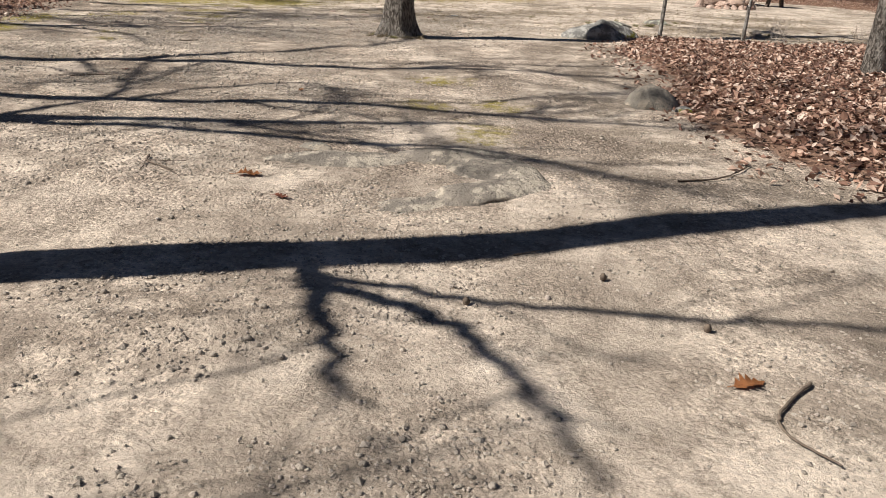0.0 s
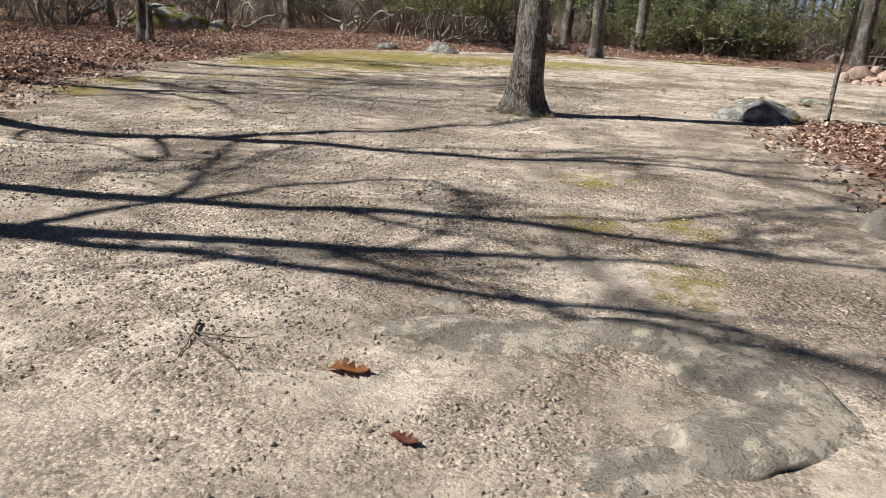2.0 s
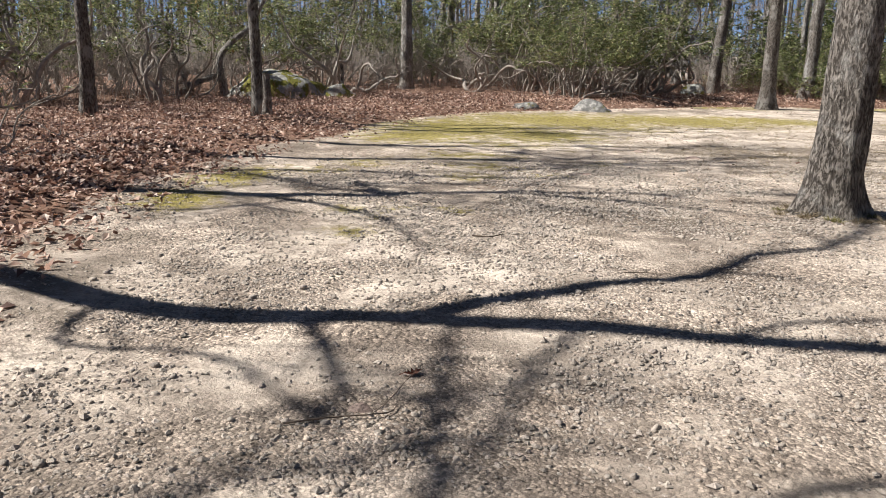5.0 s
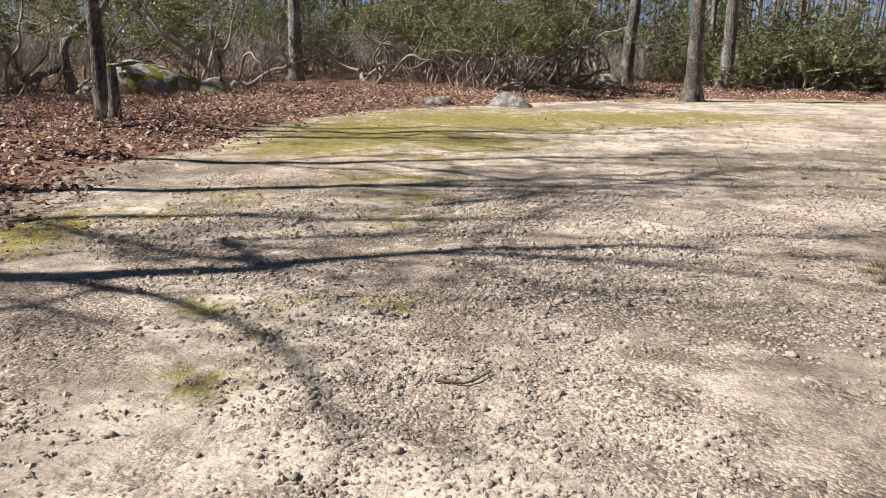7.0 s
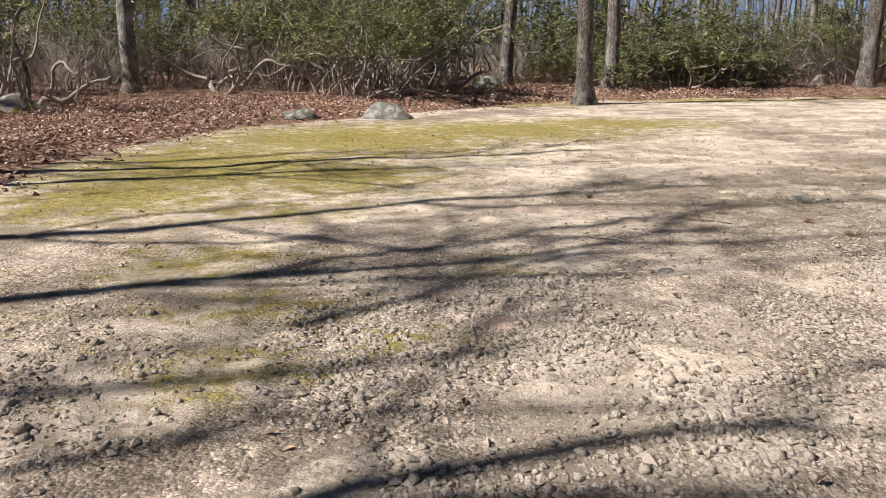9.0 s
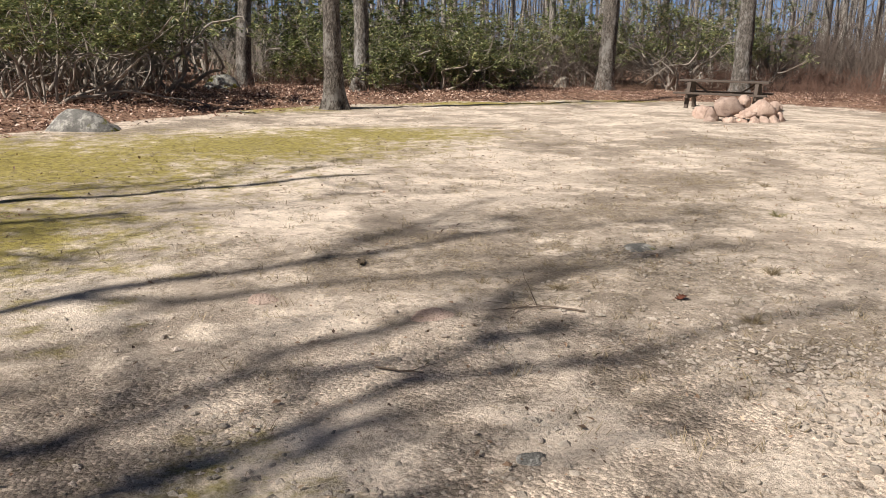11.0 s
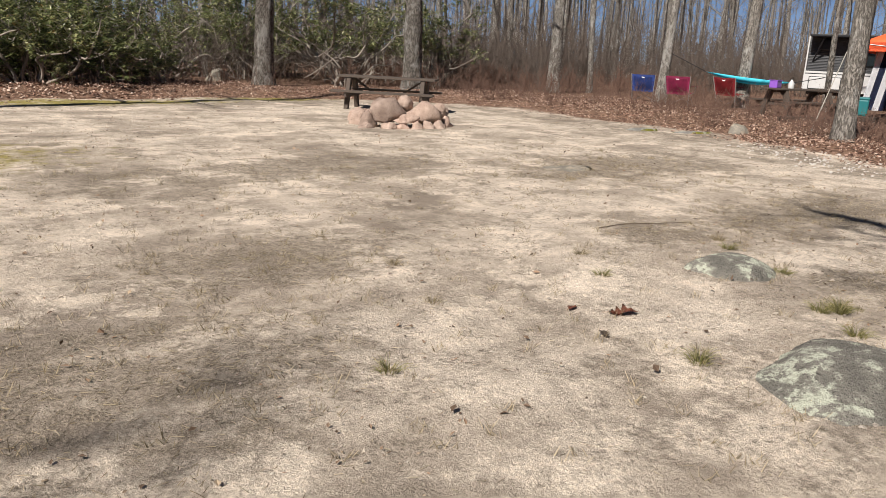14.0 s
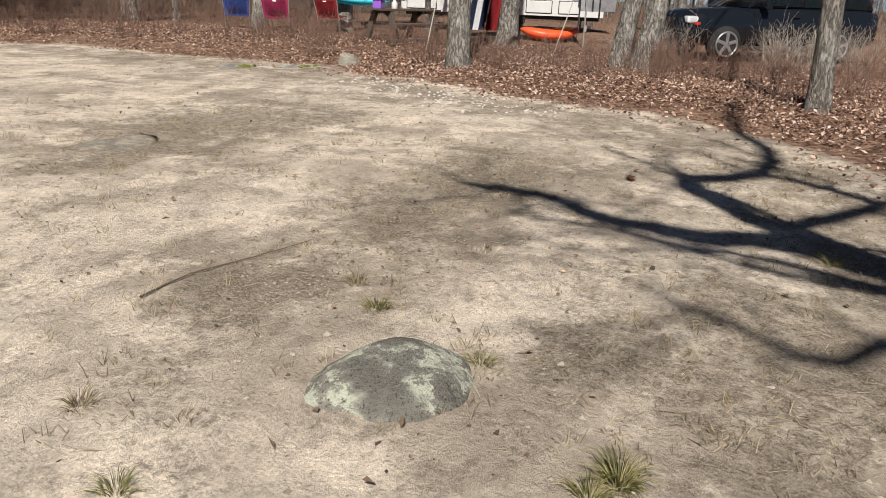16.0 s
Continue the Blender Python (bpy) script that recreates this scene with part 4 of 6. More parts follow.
def thickets():
    gen = np.random.default_rng(31)
    thin = [laurel(81 + i, 3.4, 2.2, 3000, 6, low=1.0, label="tall laurel with bare crooked stems and evergreen leaves") for i in range(3)]
    full = [laurel(85 + i, 2.4, 1.8, 4600, 9, low=0.15, label="dense dark green laurel shrub in full leaf") for i in range(3)]
    airy = [laurel(88 + i, 2.9, 2.0, 420, 9, low=1.0, label="crooked grey laurel stems with few leaves") for i in range(2)]
    crooked = [laurel(181 + i, 3.6, 1.6, 500, 5, low=1.6, thick=2.0, bend=0.55, label="old laurel with thick crooked grey stems") for i in range(3)]
    dry = [bare_shrub(91 + i, 2.0, 1.3, 24) for i in range(3)]
    dark = [bare_shrub(191 + i, 2.0, 1.3, 24, M_BRUSH_DARK, label="leafless dark brown shrub of thin twigs") for i in range(3)]
    low = [bare_shrub(95 + i, 0.9, 0.9, 20, M_BRUSH_RED, label="low reddish-brown leafless brush") for i in range(3)]

    def along(line, n, jitter):
        p = spline([(x, y, 0) for x, y in line], n)
        return [(a + gen.normal(0, jitter), b + gen.normal(0, jitter)) for a, b, _ in p]

    plant(thin, along([(-15, 24), (-16.5, 30), (-15.5, 38), (-9, 40), (-5, 37), (-2.2, 35.5)], 17, 0.9), gen, 0.95, 1.4)
    plant(airy, along([(-9.4, 7.8), (-10.5, 10.5), (-13, 13.5), (-17, 17), (-18, 22)], 9, 0.7), gen, 0.5, 0.75)
    plant(thin, along([(-17, 21), (-20, 25), (-19, 30)], 6, 0.8), gen, 0.8, 1.1)
    plant(thin, along([(-6.2, 33.5), (-4.6, 32.4), (-3.6, 33)], 5, 0.4), gen)
    plant(full, along([(2.6, 41), (5, 39), (7.5, 39.2), (10, 40.5)], 13, 0.7), gen)
    plant(full, along([(-14, 43), (-4, 46), (8, 47), (16, 46)], 14, 1.5), gen, 1.5, 2.3)
    plant(thin, along([(11.5, 43), (16, 40), (18.5, 38.5), (20, 41)], 10, 0.7), gen, 0.9, 1.4)
    plant(thin, along([(-22, 41), (-15, 44), (-8, 45), (0, 50)], 13, 1.8), gen, 1.4, 2.2)
    plant(dry, along([(-19, 21), (-16, 27), (-14.5, 37), (-8, 42), (-2, 43), (4, 44)], 56, 1.6), gen)
    plant(dark, along([(8, 43), (14, 44), (20, 40), (26, 41), (34, 42)], 34, 1.8), gen)
    plant(dark, along([(20, 45), (30, 40), (40, 35), (44, 28)], 30, 2.5), gen, 1.0, 1.8)
    plant(dark, along([(18, 47), (28, 46), (38, 42), (46, 36)], 30, 2.5), gen, 1.3, 2.2)
    plant(low, along([(18, 39), (20, 36), (24, 38), (27, 34), (30, 37)], 26, 1.4), gen)
    plant(low, along([(17, 33), (18.5, 30), (19.2, 27), (18.3, 24)], 16, 0.7), gen, 0.45, 0.75)
    plant(low, along([(16.5, 24), (17, 21.5), (16, 19), (17, 17), (19, 15)], 17, 1.0), gen, 0.4, 0.75)
    plant(low, along([(14.5, 19.5), (14.8, 17.5), (13.6, 15.4), (15, 14)], 9, 0.7), gen, 0.35, 0.6)
    plant(dry, along([(19.2, 19.5), (19.6, 17.5), (19, 15.5), (19, 13)], 13, 0.6), gen, 0.36, 0.54)
    plant(dry, along([(5, 16.2), (6.5, 15.9), (8, 16.3)], 3, 0.2), gen, 0.2, 0.35)
    plant(crooked, [(-3.8, 36.6), (-4.9, 36.0), (-5.6, 35.6), (-2.6, 37.5), (-13.4, 24.3), (-14.9, 23.0), (-12.2, 29.2), (-9.4, 35.2), (-7.4, 36.4), (10.9, 41.8), (-16.2, 19.5), (15.2, 38.0)], gen, 0.85, 1.15)
    for k in thin + full + airy + crooked + dry + dark + low:
        for o in (*k.children, k):
            bpy.data.objects.remove(o)


thickets()

# ---- rocks ----


def rock_mesh(seed, sx, sy, sz, mat, cut=0.35, rough=0.22, level=3, skirt=0.16):
    """A weathered stone of that size; its lower part is meant to lie in the ground."""
    bm = bmesh.new()
    bmesh.ops.create_icosphere(bm, subdivisions=level, radius=0.5)
    gen = np.random.default_rng(seed)
    planes = [(Vector(gen.normal(0, 1, 3)).normalized(), gen.uniform(0.33, 0.44)) for _ in range(7)]
    off = Vector((seed * 3.7, seed * 1.3, 0))
    for v in bm.verts:
        for n, d in planes:
            k = v.co.dot(n) - d
            if k > 0:
                v.co -= n * k * 0.8
        v.co += v.co.normalized() * (rough * 0.5 * noise.noise(v.co * 2.2 + off) + rough * 0.16 * noise.noise(v.co * 7 + off) + rough * 0.06 * noise.noise(v.co * 19 + off))
        v.co = Vector((v.co.x * sx, v.co.y * sy, v.co.z * sz * 2 * (1 - cut) if v.co.z > 0 else v.co.z * sz * 0.5))
        k = max(0.0, min(1.0, 1 - v.co.z / (sz * 0.45)))
        v.co.x *= 1 + skirt * k * k
        v.co.y *= 1 + skirt * k * k
    return from_bm("rock", bm, mat, True)


def rock(x, y, sx, sy, sz, mat, label, seed, turn=0.0, sink=0.0, name="rock", level=3, rough=0.22):
    ob = put(name, rock_mesh(seed, sx, sy, sz, mat, 0.35, rough, level), None, Matrix.Translation((x, y, gz(x, y) - sink - 0.12 * sz)) @ Matrix.Rotation(radians(turn), 4, "Z"))
    return tagged(ob, label, "rock")


def outcrop():
    root = thing("rock_outcrop", Matrix.Translation((0, 0, 0)), "low grey bedrock ledge showing through the gravel", "rock")
    for i, (x, y, sx, sy, sz, turn) in enumerate(((-0.72, 5.3, 1.05, 0.42, 0.075, 14), (0.02, 5.5, 0.95, 0.4, 0.1, 2), (0.38, 5.05, 0.55, 0.95, 0.1, 22), (0.22, 4.62, 0.8, 0.42, 0.09, 30), (-0.22, 4.3, 0.75, 0.3, 0.055, 18))):
        put("ledge", rock_mesh(40 + i, sx, sy, sz * 1.25, M_LEDGE, 0.35, 0.3, 4), root, Matrix.Translation((x, y, gz(x, y) - 0.02)) @ Matrix.Rotation(radians(turn), 4, "Z"))


outcrop()
rock(-0.98, 5.62, 0.26, 0.2, 0.07, M_ROCK, "small pale stone half buried in gravel", 51)
rock(2.05, 7.95, 0.62, 0.52, 0.36, M_ROCK, "pale half-buried rock at the leaf pile's edge", 52, 10)
rock(2.36, 7.8, 0.22, 0.2, 0.1, M_ROCK_MOSS, "mossy stone beside a pale rock", 53)
rock(2.8, 15.1, 1.4, 0.9, 0.68, M_ROCK_BLUE, "grey boulder with a little moss beside the leaf pile", 54, 15, name="boulder", level=4)
rock(3.42, 17.66, 1.02, 0.9, 0.25, M_ROCK_LICHEN, "dark boulder blotched with pale lichen", 55, 20, name="boulder", level=4, rough=0.14)
rock(4.74, 18.95, 0.6, 0.54, 0.18, M_ROCK_LICHEN, "low dark rock with lichen sunk in sand", 56, 0, level=4, rough=0.15)
rock(-4.1, 27.75, 1.15, 0.85, 0.68, M_ROCK_BLUE, "blue-grey boulder at the moss's edge", 57, -10, name="boulder")
rock(-6.05, 27.6, 0.9, 0.6, 0.36, M_ROCK_BLUE, "low blue-grey rock among fallen leaves", 58, 20)
rock(-0.9, 38.3, 1.1, 0.8, 0.95, M_ROCK_MOSS, "pale mossy boulder beside a dark tree", 59, 0, name="boulder")
rock(-13.4, 26.9, 3.4, 1.8, 1.75, M_ROCK_MOSSY, "large moss-covered boulder in the litter", 60, 15, name="boulder", level=4)
rock(-11.7, 27.6, 1.2, 0.9, 0.8, M_ROCK_MOSSY, "mossy grey rock beside a large boulder", 61, 15)
rock(15.3, 24.15, 0.5, 0.42, 0.5, M_ROCK, "rounded brown stone at the clearing's edge", 62, 0)
rock(13.9, 25.5, 0.75, 0.3, 0.1, M_ROCK_MOSS, "low mossy stone at the clearing's edge", 63, -30)
rock(14.6, 24.75, 0.95, 0.26, 0.08, M_ROCK_MOSS, "long flat mossy stone at the clearing's edge", 64, -35)
rock(12.3, 41.0, 0.9, 0.6, 0.75, M_ROCK, "pale boulder among dead leaves", 65, 0, name="boulder")
rock(-0.01, 18.46, 0.26, 0.2, 0.045, M_ROCK_BLUE, "flat grey stone set in the ground", 66, 30)
rock(-2.75, 18.1, 0.2, 0.17, 0.04, M_RING, "small buff stone set in the ground", 67)
rock(-1.95, 17.55, 0.22, 0.2, 0.05, M_RING, "small buff stone set in gravel", 68)
rock(-3.35, 15.05, 0.22, 0.2, 0.04, M_RING, "flat buff stone set in gravel", 69)
rock(-2.15, 16.05, 0.11, 0.08, 0.03, M_ROCK_BLUE, "small blue-grey stone on the gravel", 70)
rock(-3.72, 8.22, 0.1, 0.08, 0.05, M_RING, "fist-sized pale stone on the gravel", 71)
rock(7.65, 22.66, 1.0, 0.5, 0.03, M_ROCK, "flat grey ledge in the sand", 72, 20)


def fire_ring():
    root = thing("fire_ring", Matrix.Translation((9.33, 28.0, gz(9.33, 28.0))) @ Matrix.Rotation(radians(-22), 4, "Z") @ Matrix.Diagonal((0.84, 0.84, 1.0, 1)), "ring of stacked pinkish granite stones for campfires", "fire pit")
    gen = np.random.default_rng(9)
    front = [(-0.42, -0.62, 0.2, 0.84, 0.6, 0.56), (0.42, -0.66, 0.14, 0.7, 0.5, 0.5), (-0.1, -0.92, 0.12, 0.52, 0.3, 0.2), (0.04, -0.46, 0.36, 0.36, 0.32, 0.34), (0.86, -0.4, 0.2, 0.42, 0.4, 0.36), (0.98, -0.55, -0.02, 0.3, 0.25, 0.3),
             (-0.85, -0.62, 0.06, 0.42, 0.34, 0.4), (-0.98, -0.88, -0.03, 0.42, 0.3, 0.2), (-0.5, -1.0, -0.02, 0.32, 0.24, 0.22), (-0.2, -1.02, -0.02, 0.3, 0.22, 0.2), (0.1, -1.04, -0.02, 0.28, 0.22, 0.2), (0.4, -0.98, -0.02, 0.3, 0.22, 0.22), (0.7, -0.88, -0.02, 0.3, 0.24, 0.24),
             (0.62, -0.7, 0.2, 0.26, 0.2, 0.2), (-0.95, -0.1, 0.0, 0.5, 0.45, 0.42), (0.95, 0.1, 0.0, 0.5, 0.45, 0.4), (-0.7, 0.5, 0.0, 0.55, 0.45, 0.4), (-0.1, 0.8, 0.0, 0.6, 0.42, 0.4), (0.6, 0.6, 0.0, 0.55, 0.42, 0.38), (1.02, -0.28, 0.22, 0.22, 0.2, 0.18)]
    for i, (x, y, z, sx, sy, sz) in enumerate(front):
        put("stone", rock_mesh(200 + i, sx * 1.04, sy * 1.04, sz * 1.0, M_RING, 0.35, 0.42, 3, 0.0), root, Matrix.Translation((x, y, z)) @ Matrix.Rotation(gen.uniform(-0.6, 0.6), 4, "Z"))


fire_ring()

# ---- picnic tables ----


def picnic_table(x, y, turn, label, length=2.3):
    root = thing("picnic_table", Matrix.Translation((x, y, gz(x, y))) @ Matrix.Rotation(radians(turn), 4, "Z"), label, "table")
    for i in range(5):
        part("top_plank", box_bm(0, -0.29 + i * 0.145, 0.745, length, 0.135, 0.045, 0.006), M_TABLE, root)
    for s in (-1, 1):
        for k in (0, 1):
            part("bench_plank", box_bm(0, s * (0.64 + 0.14 * k), 0.43, length * 1.02, 0.13, 0.045, 0.006), M_TABLE, root)
    for s in (-1, 1):
        ex = s * (length / 2 - 0.28)
        part("cleat", box_bm(ex, 0, 0.695, 0.04, 0.68, 0.08, 0.005), M_TABLE, root)
        part("bench_beam", box_bm(ex + 0.042, 0, 0.36, 0.05, 1.62, 0.11, 0.005), M_TABLE, root)
        for t in (-1, 1):
            m = Matrix.Translation((ex, t * 0.40, 0.355)) @ Matrix.Rotation(t * 0.38, 4, "X")
            part("leg", box_bm(0, 0, 0, 0.09, 0.15, 0.76, 0.006, m), M_TABLE, root)
        m = Matrix.Translation((s * (length / 2 - 0.55), 0, 0.555)) @ Matrix.Rotation(s * 0.98, 4, "Y")
        part("brace", box_bm(0, 0, 0, 0.04, 0.085, 0.62, 0.005, m), M_TABLE, root)
    return root


picnic_table(11.25, 30.65, -50, "weathered brown wooden picnic table behind the fire ring", 2.25)
picnic_table(21.3, 25.5, -24, "old dark wooden picnic table at the campsite", 2.0)

# ---- the neighbouring campsite ----
M_BLUE = plain_material("blue_canvas", (0.035, 0.07, 0.27), 0.85, vary=0.35, scale=5, bump=0.2)
M_RASP = plain_material("raspberry_canvas", (0.30, 0.025, 0.085), 0.85, vary=0.35, scale=5, bump=0.2)
M_RED = plain_material("dark_red_canvas", (0.23, 0.015, 0.02), 0.85, vary=0.35, scale=5, bump=0.2)
M_TEAL = plain_material("teal_hammock_cloth", (0.06, 0.5, 0.62), 0.7, vary=0.2, scale=5, bump=0.2)
M_ORANGE = plain_material("orange_canopy_cloth", (0.85, 0.13, 0.04), 0.7, vary=0.12, scale=3, bump=0.15)
M_STEEL = plain_material("grey_steel_tube", (0.45, 0.45, 0.44), 0.45, 0.6, vary=0.2, scale=12)
M_BLACK = plain_material("black_plastic", (0.015, 0.015, 0.017), 0.5, vary=0.3, scale=10)
M_WHITE = plain_material("white_trailer_panel", (0.55, 0.55, 0.54), 0.4, vary=0.1, scale=3)
M_GREY_SIDE = plain_material("grey_corrugated_siding", (0.085, 0.088, 0.092), 0.55, vary=0.25, scale=4)
M_COVER = plain_material("pale_grey_cover", (0.27, 0.27, 0.28), 0.8, vary=0.5, scale=3, bump=0.3)
M_NAVY = plain_material("navy_towel", (0.02, 0.025, 0.06), 0.95, vary=0.3, scale=20)
M_TOWEL = plain_material("white_towel", (0.72, 0.72, 0.74), 0.95, vary=0.15, scale=20)
M_TOWEL_RED = plain_material("red_towel", (0.26, 0.015, 0.02), 0.95, vary=0.3, scale=20)
M_PURPLE = plain_material("purple_plastic", (0.25, 0.1, 0.5), 0.4, vary=0.1)
M_GREEN = plain_material("teal_cooler_plastic", (0.02, 0.16, 0.17), 0.4, vary=0.15)
M_ROPE = plain_material("pale_rope", (0.45, 0.42, 0.36), 0.9, vary=0.3, scale=60)
M_CAR = plain_material("black_car_paint", (0.008, 0.01, 0.013), 0.12, vary=0.1, scale=2, spec=0.6)
M_GLASS = plain_material("dark_tinted_glass", (0.015, 0.02, 0.022), 0.06, vary=0.1, spec=0.6)
M_TYRE = plain_material("tyre_rubber", (0.02, 0.02, 0.02), 0.9, vary=0.3, scale=30)
M_RIM = plain_material("alloy_rim", (0.55, 0.55, 0.56), 0.3, 0.8, vary=0.15)
M_LAMP = plain_material("headlight_plastic", (0.6, 0.62, 0.65), 0.12, vary=0.1, spec=0.7)
M_LAMP_RED = plain_material("side_lamp_plastic", (0.4, 0.03, 0.02), 0.2, vary=0.1)
M_YELLOW = plain_material("yellow_plastic", (0.75, 0.42, 0.03), 0.4, vary=0.1)
M_KAYAK = plain_material("orange_plastic_hull", (0.8, 0.1, 0.03), 0.4, vary=0.15)


def pipe(name, points, r, mat, parent, n=None, sides=8):
    ln = spline(points, n or max(2, 5 * (len(points) - 1) + 1)) if len(points) > 2 else np.array(points, float)
    v, q = tube(ln, np.full(len(ln), r), sides)
    return put(name, mesh_of(name, v, q, mat), parent)


def cloth(name, corners, mat, parent, sag=0.05, nx=8, ny=6, way=(0, 0, -1)):
    """A slack sheet of cloth between four corners, with both faces."""
    a, b, c, d = [np.array(p, float) for p in corners]
    w = np.array(way, float)
    pts = []
    for j in range(ny + 1):
        for i in range(nx + 1):
            u, t = i / nx, j / ny
            p = (1 - u) * (1 - t) * a + u * (1 - t) * b + u * t * c + (1 - u) * t * d
            pts.append(p + w * sag * math.sin(math.pi * u) * math.sin(math.pi * t) + w * 0.012 * math.sin(9 * u + 3 * t))
    bm = bmesh.new()
    vs = [bm.verts.new(p) for p in pts]
    for j in range(ny):
        for i in range(nx):
            k = j * (nx + 1) + i
            bm.faces.new((vs[k], vs[k + 1], vs[k + nx + 2], vs[k + nx + 1]))
    bmesh.ops.solidify(bm, geom=bm.faces[:], thickness=0.006)
    return part(name, bm, mat, parent, "", True)


def camp_chair(x, y, turn, mat, label):
    root = thing("camp_chair", Matrix.Translation((x, y, gz(x, y))) @ Matrix.Rotation(radians(turn), 4, "Z") @ Matrix.Diagonal((1.25, 1.1, 0.93, 1)), label, "chair", "camp chairs")
    cloth("seat", [(-0.27, -0.25, 0.44), (0.27, -0.25, 0.44), (0.25, 0.22, 0.38), (-0.25, 0.22, 0.38)], mat, root, 0.05)
    cloth("backrest", [(-0.27, 0.24, 0.36), (0.27, 0.24, 0.36), (0.30, 0.42, 0.95), (-0.30, 0.42, 0.95)], mat, root, 0.06, way=(0, 1, -0.2))
    for s in (-1, 1):
        pipe("back_post", [(s * 0.27, 0.2, 0.0), (s * 0.28, 0.27, 0.4), (s * 0.31, 0.42, 0.97)], 0.011, M_STEEL, root)
        pipe("leg", [(s * 0.3, -0.28, 0.0), (s * 0.27, 0.24, 0.42)], 0.01, M_STEEL, root)
        pipe("leg", [(-s * 0.3, -0.27, 0.0), (s * 0.3, -0.26, 0.43)], 0.01, M_STEEL, root)
        pipe("arm_post", [(s * 0.3, -0.27, 0.42), (s * 0.31, -0.27, 0.64)], 0.01, M_STEEL, root)
        cloth("armrest", [(s * 0.27, -0.3, 0.645), (s * 0.36, -0.3, 0.645), (s * 0.36, 0.32, 0.66), (s * 0.27, 0.32, 0.66)], mat, root, 0.01, 2, 6)
    part("logo_patch", box_bm(0, 0.43, 0.86, 0.08, 0.008, 0.03), M_TOWEL, root, "small white patch")


camp_chair(22.85, 31.3, 115, M_BLUE, "blue folding camp chair with its back turned")
camp_chair(22.0, 29.45, 105, M_RASP, "raspberry red folding camp chair among the leaves")
camp_chair(23.4, 28.5, 85, M_RED, "dark red folding camp chair among the leaves")


def hammock():
    root = thing("hammock", Matrix.Translation((0, 0, 0)), "teal cloth hammock slung between two pale trees", "hammock")
    a, b = np.array((23.15, 29.3, 1.2)), np.array((24.4, 27.0, 1.0))
    heap, n = [], 20
    side = np.cross((b - a) / np.linalg.norm(b - a), (0, 0, 1))
    bm = bmesh.new()
    rows = []
    for i in range(n + 1):
        u = i / n
        c = a + u * (b - a) + np.array((0, 0, -0.16 * math.sin(math.pi * u)))
        w = 0.28 * math.sin(math.pi * u) ** 0.6 + 0.015
        rows.append([bm.verts.new(c + side * w * t + np.array((0, 0, 0.2 * (t * t - 0.3) * math.sin(math.pi * u)))) for t in (-1, -0.6, -0.2, 0.2, 0.6, 1)])
    for r, s in zip(rows[:-1], rows[1:]):
        for k in range(5):
            bm.faces.new((r[k], r[k + 1], s[k + 1], s[k]))
    bmesh.ops.solidify(bm, geom=bm.faces[:], thickness=0.008)
    part("cloth", bm, M_TEAL, root, "", True)
    pipe("rope", [(22.55, 30.35, 1.75), tuple(a)], 0.012, M_BLACK, root)
    pipe("rope", [tuple(b), (24.9, 26.3, 1.2)], 0.012, M_BLACK, root)


hammock()
tree("thin_tree", (24.95, 26.2), upright((24.95, 26.2), 10, (0.0, 0.0), 55, 0.05), 0.1, 0.04, M_GREYB, "thin tree holding the hammock's far end", 56, extra=5, first=4, flare=0.1)


def canopy():
    cx, cy = 24.35, 23.2
    root = thing("pop_up_canopy", Matrix.Translation((cx, cy, gz(cx, cy))) @ Matrix.Rotation(radians(12), 4, "Z"), "orange pop-up canopy on steel posts over the campsite", "canopy")
    h, e, top = 1.7, 2.08, 3.0
    bm = bmesh.new()
    n = 6
    apex = Vector((0, 0, top))
    cor = [Vector((-h, -h, e)), Vector((h, -h, e)), Vector((h, h, e)), Vector((-h, h, e))]
    for k in range(4):
        a, b = cor[k], cor[(k + 1) % 4]
        grid = []
        for j in range(n + 1):
            t = j / n
            row = []
            for i in range(n + 1):
                p = (a + (b - a) * (i / n)) * (1 - t) + apex * t
                p.z -= 0.10 * math.sin(math.pi * i / n) * (1 - t) * t * 2 + 0.06 * math.sin(math.pi * t) * 0.5
                row.append(bm.verts.new(p))
            grid.append(row)
        for j in range(n):
            for i in range(n):
                bm.faces.new((grid[j][i], grid[j][i + 1], grid[j + 1][i + 1], grid[j + 1][i]))
    bmesh.ops.remove_doubles(bm, verts=bm.verts[:], dist=0.002)
    bmesh.ops.solidify(bm, geom=bm.faces[:], thickness=0.006)
    part("roof_cloth", bm, M_ORANGE, root, "", True)
    for k in range(4):
        a, b = cor[k], cor[(k + 1) % 4]
        lo = Vector((0, 0, -0.24))
        cloth("valance", [tuple(a + lo), tuple(b + lo), tuple(b), tuple(a)], M_ORANGE, root, 0.02, 12, 3, way=(0.3, 0.3, 0))
        pipe("post", [(cor[k].x * 0.985, cor[k].y * 0.985, 0.0), (cor[k].x * 0.985, cor[k].y * 0.985, e)], 0.022, M_STEEL, root)
        mid = (a + b) / 2
        pipe("truss", [tuple(a + Vector((0, 0, -0.05))), tuple(mid + Vector((0, 0, -0.2)))], 0.012, M_STEEL, root)
        pipe("truss", [tuple(mid + Vector((0, 0, -0.2))), tuple(b + Vector((0, 0, -0.05)))], 0.012, M_STEEL, root)


canopy()


